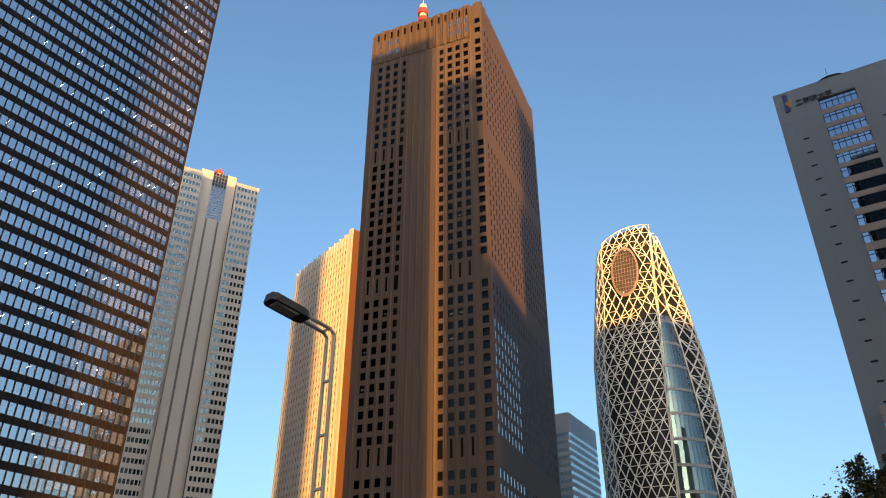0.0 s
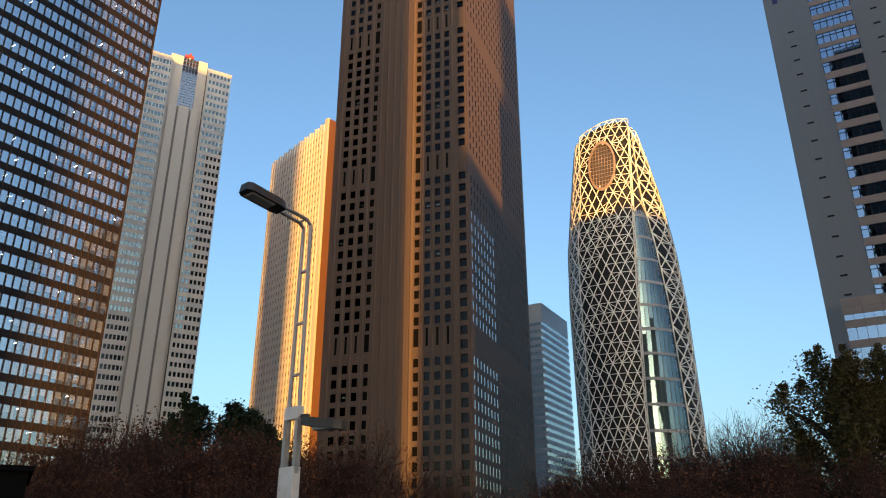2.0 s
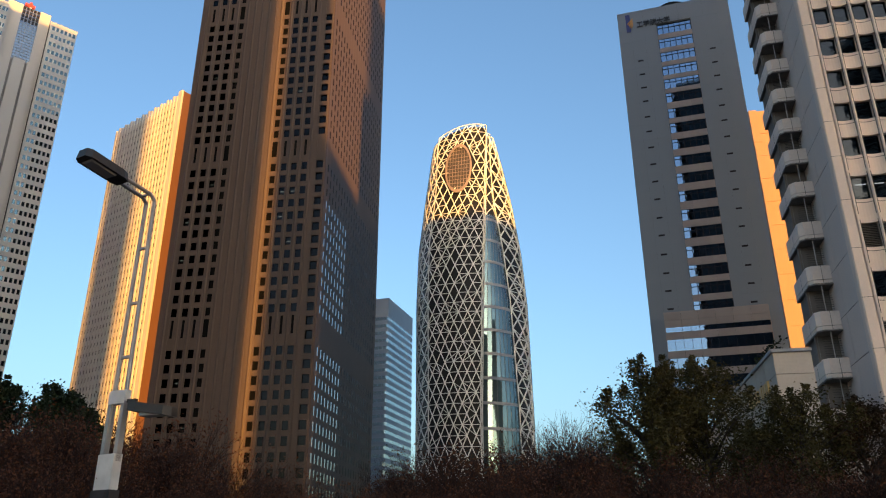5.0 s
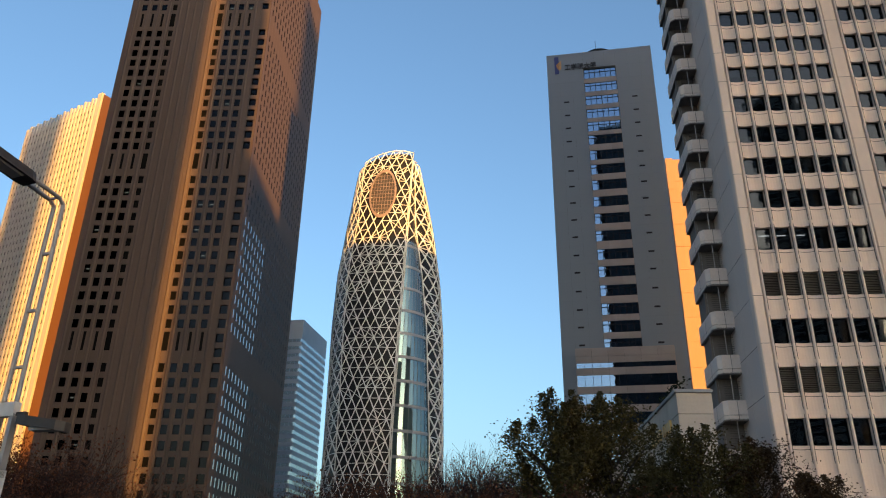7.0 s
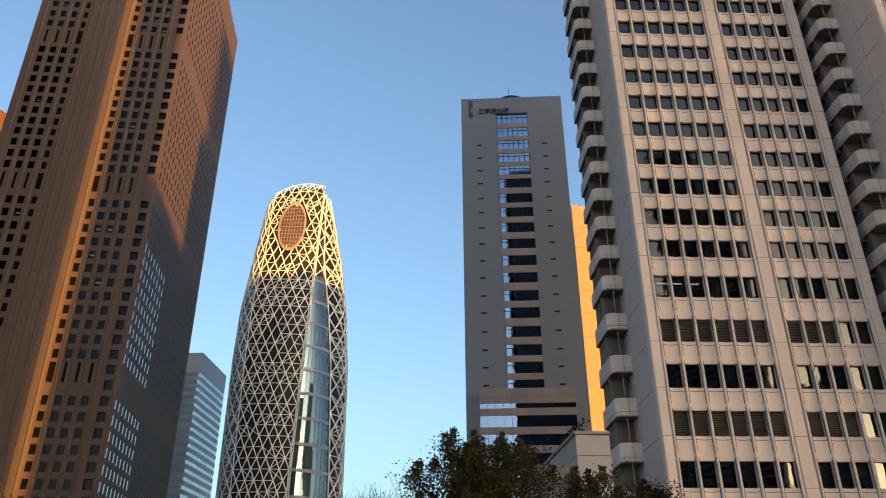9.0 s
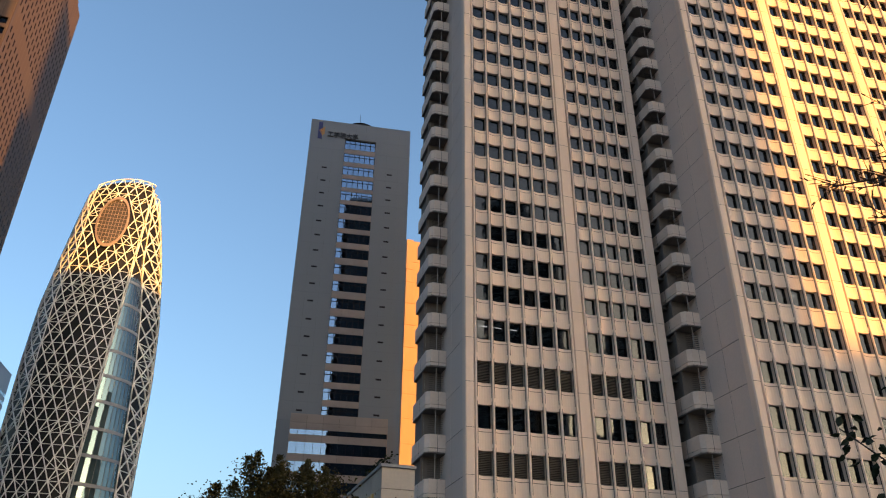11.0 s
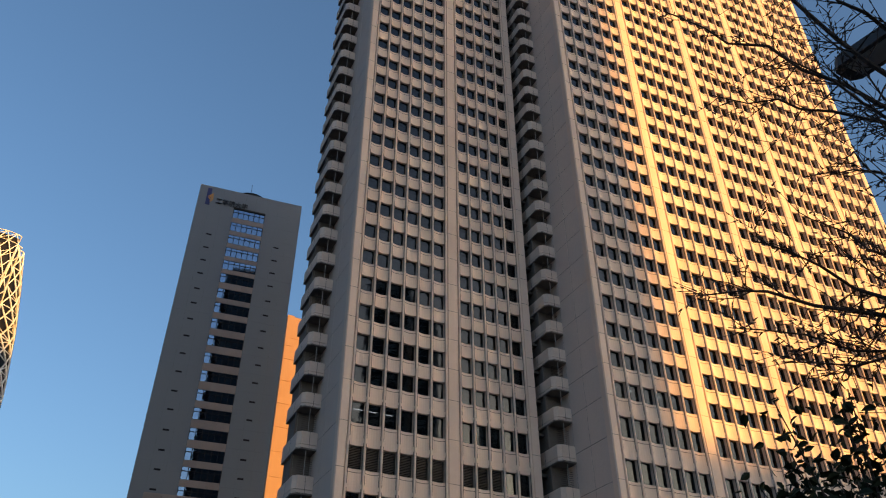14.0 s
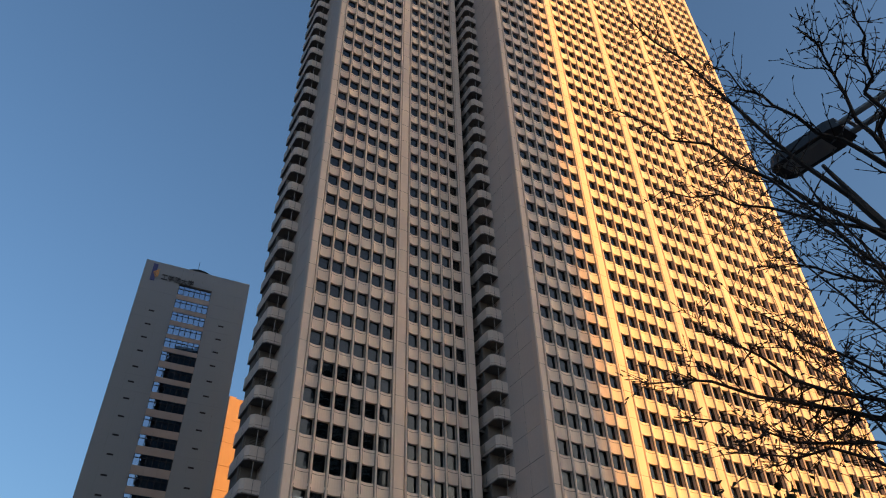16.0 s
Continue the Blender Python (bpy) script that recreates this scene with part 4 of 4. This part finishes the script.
lattice("g", "h", 1, 1.2, 197, "shoulder_lattice", 0.25, z0=150.0)
lattice("b", "g", 1, 0.1, 196, "edge_lattice", 0.22)
lattice("r", "m", 6, 3.2, 192, "rear_lattice", 0.3)
lattice("n", "l", 6, 3.2, 190, "rear_lattice", 0.3)
for k in range(14):
    z = 9.5 + 10.6 * k
    band = Shape()
    vs = [tuple(petal("g", "h", i / 8, z + h, 1.4, o)) for h, o in ((-0.65, 0.2), (0.65, 0.2), (0.65, 0.7), (-0.65, 0.7)) for i in range(9)]
    band.add(vs, [(9 * r + i, 9 * r + i + 1, 9 * ((r + 1) % 4) + i + 1, 9 * ((r + 1) % 4) + i) for r in range(4) for i in range(8)])
    part("slit_hoop", band, GREY_PANEL, coc)
mul = Shape()
for i in range(1, 8):
    for k in range(30):
        mul.bar(petal("g", "h", i / 8, k * 5, 1.4, 0.3), petal("g", "h", i / 8, k * 5 + 5, 1.4, 0.3), 0.09)
part("slit_mullions", mul, NOM_DARK, coc)
# the oval opening near the top
ring, disc, grid = Shape(), Shape(), Shape()
seg = 40
pts = []
for i in range(seg):
    t = 2 * math.pi * i / seg
    pts.append((OVAL[0] + OVAL[2] * 0.97 * math.cos(t), OVAL[1] + OVAL[3] * 0.97 * math.sin(t)))
for i, p in enumerate(pts):
    for k, o in ((0.94, 0.3), (1.06, 0.3), (1.06, -0.4), (0.94, -0.4)):
        ring.v.append(tuple(petal("a", "b", OVAL[0] + (p[0] - OVAL[0]) * k, OVAL[1] + (p[1] - OVAL[1]) * k, 1.6, o)))
    for k in range(4):
        n = (i + 1) % seg
        ring.f.append((i * 4 + k, n * 4 + k, n * 4 + (k + 1) % 4, i * 4 + (k + 1) % 4))
disc.add([tuple(petal("a", "b", *p, 1.6, 0.6)) for p in pts], [tuple(range(seg))])
part("oval_ring", ring, RING, coc, "rosy metal ring round the oval window")
part("oval_glass", disc, OVAL_WALL, coc, "rosy brown wall behind the oval grid")
for i in range(-4, 5):
    u = OVAL[0] + OVAL[2] * i / 4.6
    hh = OVAL[3] * math.sqrt(max(0, 1 - (i / 4.6) ** 2)) * 0.96
    grid.bar(petal("a", "b", u, OVAL[1] - hh, 1.6, 0.2), petal("a", "b", u, OVAL[1] + hh, 1.6, 0.2), 0.09)
for i in range(-6, 7):
    z = OVAL[1] + i * 2.05
    uu = OVAL[2] * math.sqrt(max(0, 1 - ((z - OVAL[1]) / OVAL[3]) ** 2)) * 0.96
    grid.bar(petal("a", "b", OVAL[0] - uu, z, 1.6, 0.2), petal("a", "b", OVAL[0] + uu, z, 1.6, 0.2), 0.12)
part("oval_grid", grid, RING, coc)
part("top_cap", Shape().add([tuple(corner_at(k, 190.0) + Vector((0, 0, 188.4))) for k in ("l", "a", "b", "g", "h", "r", "m", "n")], [tuple(range(7, -1, -1))]), COCOON_WALL, coc)


# ---------------------------------------------------------------- street lamps
def street_lamp(p, yaw):
    """Twin-tube lamp post: x points along its arm."""
    t = thing("street_lamp", "grey twin-tube street lamp with a dark flat head", "lamp", p, yaw)
    H = 10.0
    for y in (-0.15, 0.15):
        part("tube", Shape().bar((0, y * 1.35, 4.2), (0, y, H - 0.12), 0.05, n=10), STEEL_PAINT, t)
        part("arm_tube", Shape().bar((0, y, H - 0.12), (0.14, y, H), 0.05, n=8).bar((0.14, y, H), (1.0, y, H + 0.12), 0.05, n=8), STEEL_PAINT, t)
    for z in (5.9, 7.2, 8.6):
        part("rung", Shape().box(-0.03, 0.03, -0.17, 0.17, z, z + 0.06), STEEL_PAINT, t)
    part("rung", Shape().box(0.14, 0.18, -0.15, 0.15, H - 0.02, H + 0.03).box(0.75, 0.8, -0.15, 0.15, H + 0.10, H + 0.14), STEEL_PAINT, t)
    head = Shape()
    a = [(0.85, -0.2), (1.0, -0.26), (1.93, -0.26), (2.05, -0.16), (2.05, 0.16), (1.93, 0.26), (1.0, 0.26), (0.85, 0.2)]
    vs = []
    for x, y in a:
        zc = H + 0.08 + (x - 0.85) * 0.13
        vs.append((x, y, zc - 0.06))
    for x, y in a:
        zc = H + 0.08 + (x - 0.85) * 0.13
        vs.append((x + (1.45 - x) * 0.06, y * 0.86, zc + 0.16))
    n = 8
    head.add(vs, [(i, (i + 1) % n, n + (i + 1) % n, n + i) for i in range(n)] + [tuple(range(n - 1, -1, -1)), tuple(range(n, 2 * n))])
    hd = part("lamp_head", head, STEEL_DARK, t, "dark flat lamp housing")
    zl = H + 0.09
    part("lens", Shape().add([(1.15, -0.2, zl - 0.01), (1.9, -0.2, zl + 0.085), (1.9, 0.2, zl + 0.085), (1.15, 0.2, zl - 0.01), (1.2, -0.15, zl - 0.06), (1.85, -0.15, zl + 0.03), (1.85, 0.15, zl + 0.03), (1.2, 0.15, zl - 0.06)],
                             [(4, 7, 6, 5), (0, 1, 5, 4), (1, 2, 6, 5), (2, 3, 7, 6), (3, 0, 4, 7)]), LENS, hd)
    part("joint_plate", Shape().box(-0.08, 0.08, -0.27, 0.27, 4.85, 5.15), WHITE_PAINT, t)
    part("leg_strip", Shape().box(-0.07, 0.07, -0.27, -0.16, 3.6, 4.9).box(-0.07, 0.07, 0.16, 0.27, 3.6, 4.9), STEEL_PAINT, t)
    part("post", Shape().prism([(-0.10, -0.27), (0.10, -0.27), (0.12, 0.27), (-0.10, 0.27)], 3.0, 3.75), WHITE_PAINT, t, "worn white upper post")
    part("post_base", Shape().prism([(-0.13, -0.30), (0.13, -0.30), (0.13, 0.30), (-0.13, 0.30)], 0, 3.0), STEEL_DARK, t)
    return t


def low_lamp(lamp, y):
    lo = part("side_lamp", Shape().prism([(-0.16, y - 0.35), (0.16, y - 0.35), (0.20, y - 0.55), (0.17, y - 1.15), (0.08, y - 1.28), (-0.08, y - 1.28), (-0.17, y - 1.15), (-0.20, y - 0.55)], 4.72, 4.92), LOUVRE, lamp, "grey boat-shaped side lamp")
    for v in lo.data.vertices:
        v.co.z -= 0.20 * (y - 0.35 - v.co.y) + 0.06
    part("side_arm", Shape().box(-0.04, 0.04, y - 0.4, y, 4.86, 4.94), STEEL_DARK, lo)
    part("side_lens", Shape().prism([(-0.12, y - 0.6), (0.12, y - 0.6), (0.10, y - 1.1), (-0.10, y - 1.1)], 4.52, 4.60), LENS, lo)


def toward(dx, dy):
    return math.degrees(math.atan2(-dx, dy))


l1 = street_lamp(spot(8.75, 18.7), toward(-0.69, -0.72))
low_lamp(l1, 0.0)
# the side lamp points away from the road
for o in l1.children:
    if o.name.startswith("side_lamp"):
        o.rotation_euler, o.scale = (0, 0, radians(188)), (1.15, 1.25, 1.0)
l1["group"] = "street lamps"
l2 = street_lamp(Vector((8.86, -1.82, 0)), toward(0.42, 0.91))
l2["group"] = "street lamps"


# ---------------------------------------------------------------- trees
def grow(s, tips, p, d, length, r, depth, rr, spread_=0.55, up=0.15, side=None):
    """One limb in short bent pieces, with shoots that branch off."""
    n = 3 if depth > 1 else 2
    q, dirn = Vector(p), Vector(d).normalized()
    for i in range(n):
        dirn = (dirn + Vector((rr.uniform(-1, 1), rr.uniform(-1, 1), rr.uniform(-1, 1))) * 0.16 + Vector((0, 0, up * 0.25))).normalized()
        q2 = q + dirn * (length / n)
        r2 = r * (1 - 0.22 * (i + 1) / n * 1.6)
        s.bar(q, q2, r * (1 - 0.35 * i / n), max(0.003, r * (1 - 0.35 * (i + 1) / n)), n=3 if r < 0.03 else 6)
        if depth > 0 and i > 0 or (depth > 2):
            for _ in range(2 if depth > 1 else 3):
                ax = Vector((rr.uniform(-1, 1), rr.uniform(-1, 1), rr.uniform(-0.3, 1))).normalized()
                nd = (dirn + ax * rr.uniform(spread_ * 0.7, spread_ * 1.5)).normalized()
                if depth > 0:
                    grow(s, tips, q2, nd, length * rr.uniform(0.55, 0.8), max(0.004, r * 0.55), depth - 1, rr, spread_, up)
        q = q2
    tips.append((q, dirn))


def leaf_shape(s, p, rr, size, droop=0.0, fine=False):
    a, b = rr.uniform(0, 6.283), rr.uniform(-0.9, 0.9)
    u = Vector((math.cos(a) * math.cos(b), math.sin(a) * math.cos(b), math.sin(b) - droop)).normalized() * size
    v = u.cross(Vector((rr.uniform(-1, 1), rr.uniform(-1, 1), rr.uniform(-1, 1)))).normalized() * size * 0.30
    if fine:
        w = u.cross(v).normalized() * size * 0.10
        s.add([tuple(p), tuple(p + u * 0.28 + v * 0.9 + w), tuple(p + u * 0.62 + v * 0.8 + w), tuple(p + u * 1.05 - w), tuple(p + u * 0.62 - v * 0.8 + w), tuple(p + u * 0.28 - v * 0.9 + w), tuple(p + u * 0.5)],
              [(0, 6, 2, 1), (6, 3, 2), (0, 5, 4, 6), (6, 4, 3)])
        return
    s.add([tuple(p), tuple(p + u * 0.5 + v), tuple(p + u), tuple(p + u * 0.5 - v)], [(0, 1, 2, 3)])


def bare_tree(seed, height, width, leaves, leaf_mat, size=0.07):
    """Trunk, twigs and leftover leaves as three meshes."""
    rr = random.Random(seed)
    trunk, twigs, lf, tips = Shape(), Shape(), Shape(), []
    h0 = height * 0.28
    trunk.bar((0, 0, 0), (0.05, 0.03, h0), 0.17, 0.12, n=8)
    for i in range(7):
        a = 2 * math.pi * i / 7 + rr.uniform(-0.3, 0.3)
        lean = rr.uniform(0.5, 1.15)
        d = Vector((math.cos(a) * lean * width / height * 1.2, math.sin(a) * lean * width / height * 1.2, 1.0))
        grow(twigs, tips, Vector((0.05, 0.03, h0 * rr.uniform(0.8, 1.0))), d, height * 0.33, 0.07, 4, rr, 0.6, 0.12)
    pts = [t[0] for t in tips]
    for _ in range(leaves):
        p = rr.choice(pts) + Vector((rr.gauss(0, 0.16), rr.gauss(0, 0.16), rr.gauss(0, 0.14)))
        leaf_shape(lf, p, rr, size * rr.uniform(0.7, 1.4), 0.3)
    zmax = max(p.z for p in pts)
    k = height / zmax
    for s in (trunk, twigs, lf):
        s.v = [(x * k, y * k, z * k) for x, y, z in s.v]
    return trunk.mesh("trunk", BARK), twigs.mesh("branches", TWIG), lf.mesh("leaves", leaf_mat)


def green_tree(seed, height, width, count, leaf_mat, size, first=0.25):
    """A leafy crown of many clumps hung on limbs."""
    rr = random.Random(seed)
    trunk, limbs, lf = Shape(), Shape(), Shape()
    trunk.bar((0, 0, 0), (0.1, 0, height * 0.45), 0.22, 0.13, n=8).bar((0.1, 0, height * 0.45), (0, 0.1, height * 0.93), 0.13, 0.03, n=6)
    clumps = []
    for i in range(64):
        t = first + (1 - first) * rr.random()
        a = rr.uniform(0, 6.283)
        reach = width * 0.5 * (1.0 - ((t - 0.45) / 0.62) ** 2 if t > 0.45 else 0.75 + 0.25 * t / 0.45) * rr.uniform(0.35, 1.08)
        root = Vector((0, 0, height * max(0.15, t - 0.16)))
        tip = Vector((math.cos(a) * reach, math.sin(a) * reach, height * t + rr.uniform(-0.2, 0.4)))
        limbs.bar(root, (root + tip) / 2 + Vector((0, 0, 0.15)), 0.05, 0.035, n=4).bar((root + tip) / 2 + Vector((0, 0, 0.15)), tip, 0.035, 0.01, n=4)
        clumps += [(tip, 0.34 + 0.05 * width), ((root + tip) / 2, 0.3 + 0.05 * width), (root * 0.25 + tip * 0.75 + Vector((0, 0, 0.2)), 0.3 + 0.05 * width)]
    # upright leader shoots that make the outline ragged
    stems = [c for c in clumps if c[0].z > height * 0.5]
    for _ in range(34):
        c, r = rr.choice(stems)
        up = Vector((rr.uniform(-0.35, 0.35), rr.uniform(-0.35, 0.35), 1.0)) * rr.uniform(0.3, 0.75) * height / 7.4
        limbs.bar(c, c + up, 0.02, 0.006, n=3)
        clumps += [(c + up * f, 0.34 * (1.25 - f)) for f in (0.35, 0.7, 1.0)]
    for _ in range(count):
        c, r = rr.choice(clumps)
        v = Vector((rr.gauss(0, 1), rr.gauss(0, 1), rr.gauss(0, 0.75))) * (r * 0.48)
        leaf_shape(lf, c + v, rr, size * rr.uniform(0.7, 1.35), 0.2)
    return trunk.mesh("trunk", BARK), limbs.mesh("limbs", BARK), lf.mesh("leaves", leaf_mat)


def plant(kind, meshes, label, group, p, turn=0.0, scale=1.0):
    t = new(kind)
    t.matrix_world = Matrix.Translation(p) @ Matrix.Rotation(turn, 4, "Z") @ Matrix.Scale(scale, 4)
    tagged(t, label, "tree", group)
    for nm, me in zip(("trunk", "crown", "foliage"), meshes):
        part(nm, me, None, t)
    return t


tr = random.Random(21)
bare = [bare_tree(100 + i, 6.2, 6.6, 5200, DRY_LEAF, 0.105) for i in range(4)]
sparse = [bare_tree(200 + i, 7.4, 5.0, 900, DRY_LEAF, 0.085) for i in range(2)]
# the russet row along the square: yaw, distance, scale
ROW = ((33, 27, 0.92), (28, 25, 0.86), (23.5, 27, 0.98), (18.5, 29, 1.12), (14.5, 33, 1.28), (10, 28, 1.08), (6, 31, 1.18), (1.5, 28, 0.98), (-3, 31, 0.92), (-7, 27, 0.80), (-11.5, 30, 0.95), (-15, 27, 1.0), (-18.5, 30, 1.12),
       (-22.5, 27, 1.04), (-27, 25, 0.92), (-32, 24, 0.86), (-37, 25, 0.85), (-42, 24, 0.85), (20.5, 21, 0.70), (11, 21, 0.72), (3, 21, 0.72), (-5, 21, 0.66), (-13, 21, 0.68), (-20, 21, 0.72), (-28, 20, 0.66), (-36, 20, 0.66))
for i, (yaw, d, k) in enumerate(ROW):
    plant("deciduous_tree", bare[i % 4], "nearly bare street tree with russet leftover leaves", "russet trees along the square", spot(yaw, d), tr.uniform(0, 6.28), k * (0.95 if 5 < yaw < 26 else 0.86))
for yaw, d, k in ((-22.2, 38, 1.12), (-25.0, 36, 1.10), (-20.0, 40, 1.0), (-12.5, 39, 0.92), (20.5, 36, 1.02)):
    plant("bare_tree", sparse[int(abs(yaw) * 10) % 2], "bare pale-twigged tree with few leaves", "bare trees behind the row", spot(yaw, d), tr.uniform(0, 6.28), k)
dark = [green_tree(300 + i, 10.0, 6.5, 46000, DARK_LEAF, 0.16) for i in range(2)]
for i, (yaw, d, k) in enumerate(((15.8, 52, 1.06), (12.6, 50, 1.05), (11.0, 53, 1.02), (18.6, 54, 0.90))):
    plant("evergreen_tree", dark[i % 2], "dark rounded evergreen tree", "evergreens beyond the row", spot(yaw, d), tr.uniform(0, 6.28), k)
olive = [green_tree(320 + i, 7.4, 6.0, 31000, (GREEN_LEAF, RUST_LEAF)[i], 0.10, 0.2) for i in range(2)]
for i, (yaw, d, k) in enumerate(((-29.2, 27, 1.02), (-33.0, 28, 1.02), (-38.8, 25, 0.80), (-42.3, 26, 0.78), (-46.5, 24, 0.60), (-36.0, 30, 0.74))):
    plant("evergreen_tree", olive[1 if i in (3, 4) else 0], ("olive-green leafy tree with rust-tinged leaves" if i in (3, 4) else "olive-green leafy tree with a ragged top"), "leafy trees before the hotel", spot(yaw, d), tr.uniform(0, 6.28), k)

# the near tree whose bare limbs reach into the view beside the second lamp
near = new("bare_tree")
NEAR = Vector((6.6, -1.0, 0))
near.matrix_world = Matrix.Translation(NEAR)
tagged(near, "bare street tree with budded black twigs close by", "tree")
rr = random.Random(5)
trunk = Shape().bar((0, 0, 0), (0.05, 0.05, 3.0), 0.16, 0.12, n=10).bar((0.05, 0.05, 3.0), (0.0, 0.2, 5.6), 0.12, 0.06, n=8).bar((0.0, 0.2, 5.6), (0.2, 0.6, 7.5), 0.06, 0.02, n=6)
part("trunk", trunk, BARK, near)


def reach(yaw, tan_up, d):
    return spot(yaw, d) + Vector((0, 0, 1.6 + d * tan_up)) - NEAR


def limb(root, tip, r, seed, bend=0.25, twigs=16):
    s, q = Shape(), random.Random(seed)
    root, tip = Vector(root), Vector(tip)
    n = 9
    pts = []
    for i in range(n + 1):
        t = i / n
        pts.append(root.lerp(tip, t) + Vector((0, 0, bend * math.sin(math.pi * t))) + Vector((q.gauss(0, 1), q.gauss(0, 1), q.gauss(0, 1))) * 0.035 * (1 if 0 < i else 0))
    for i in range(n):
        s.bar(pts[i], pts[i + 1], r * (1 - 0.8 * i / n), r * (1 - 0.8 * (i + 1) / n), n=6)
    along = (tip - root).normalized()
    for k in range(twigs):
        t = q.uniform(0.25, 1.0)
        i = min(n - 1, int(t * n))
        p = pts[i].lerp(pts[i + 1], t * n - i)
        d = (along * q.uniform(0.3, 1.0) + Vector((q.gauss(0, 0.6), q.gauss(0, 0.6), q.gauss(0, 0.6)))).normalized()
        ln = q.uniform(0.25, 0.75) * (1.15 - 0.5 * t)
        rad = max(0.0045, r * 0.34 * (1 - 0.5 * t))
        m = p
        for j in range(4):
            d = (d + Vector((q.gauss(0, 0.22), q.gauss(0, 0.22), q.gauss(0.05, 0.22)))).normalized()
            m2 = m + d * ln / 4
            s.bar(m, m2, rad * (1 - j * 0.2), rad * (1 - (j + 1) * 0.2), n=4)
            # buds
            bd = (d + Vector((q.gauss(0, 0.8), q.gauss(0, 0.8), q.gauss(0, 0.8)))).normalized()
            s.bar(m2, m2 + bd * 0.045, 0.009, 0.003, n=4)
            if q.random() < 0.45:
                e = (d + Vector((q.gauss(0, 0.7), q.gauss(0, 0.7), q.gauss(0, 0.7)))).normalized()
                m3 = m2 + e * ln * q.uniform(0.2, 0.5)
                s.bar(m2, m3, rad * 0.55, 0.003, n=3)
                s.bar(m3, m3 + e * 0.04, 0.007, 0.002, n=4)
            m = m2
    part("limb", s, BARK, near)


REACHES = ((5.66, -81.5, 1.429, 6.2, 0.042), (5.67, -77.7, 1.168, 6.1, 0.038), (4.68, -86.0, 0.986, 5.9, 0.036), (5.99, -97.8, 1.178, 5.6, 0.042),
           (7.0, -87.6, 1.189, 5.8, 0.032), (3.94, -73.6, 0.584, 6.2, 0.042), (3.75, -78.4, 0.65, 6.0, 0.036), (5.11, -86.0, 0.73, 5.7, 0.028),
           (3.32, -87.8, 0.754, 5.7, 0.026), (6.08, -79.4, 0.928, 6.0, 0.03), (3.58, -87.5, 0.55, 5.6, 0.026), (3.62, -75.7, 0.509, 6.1, 0.028),
           (3.82, -83.6, 0.668, 5.8, 0.028), (2.2, -84.8, 0.605, 5.7, 0.028), (3.58, -78.5, 0.452, 5.9, 0.03), (3.15, -88.5, 1.109, 5.9, 0.024),
           (7.0, -102.4, 1.157, 5.5, 0.034), (3.41, -90.4, 0.842, 5.6, 0.026))
for i, (z, yaw, tu, d, r) in enumerate(REACHES):
    limb((0.03, 0.1, z), reach(yaw, tu, d), r * 0.85, 40 + i, 0.04 + 0.05 * (i % 3), 28)
# a leafy shrub-like tree under it
leafy = new("leafy_tree")
LP = spot(-81.5, 5.2)
leafy.matrix_world = Matrix.Translation(LP)
tagged(leafy, "young broad-leaved tree with dark glossy leaves", "tree")
tk, lb, lv = Shape(), Shape(), Shape()
tk.bar((0, 0, 0), (0.02, 0.0, 2.6), 0.06, 0.04, n=8)
q = random.Random(9)
for i in range(78):
    a = q.uniform(0, 6.283)
    rad = q.uniform(0.2, 1.1)
    tip = Vector((math.cos(a) * rad, math.sin(a) * rad, 2.9 + q.uniform(-0.7, 0.95) - 0.40 * rad))
    root = Vector((0, 0, q.uniform(1.2, 2.2)))
    mid = (root + tip) / 2 + Vector((0, 0, 0.12))
    lb.bar(root, mid, 0.016, 0.011, n=4).bar(mid, tip, 0.011, 0.004, n=4)
    for _ in range(60):
        t = q.random()
        p = (mid.lerp(tip, t)) + Vector((q.gauss(0, 0.07), q.gauss(0, 0.07), q.gauss(0, 0.07)))
        leaf_shape(lv, p, q, q.uniform(0.05, 0.095), 0.45, True)
part("trunk", tk, BARK, leafy)
part("crown", lb, BARK, leafy)
part("foliage", lv, DARK_LEAF, leafy)
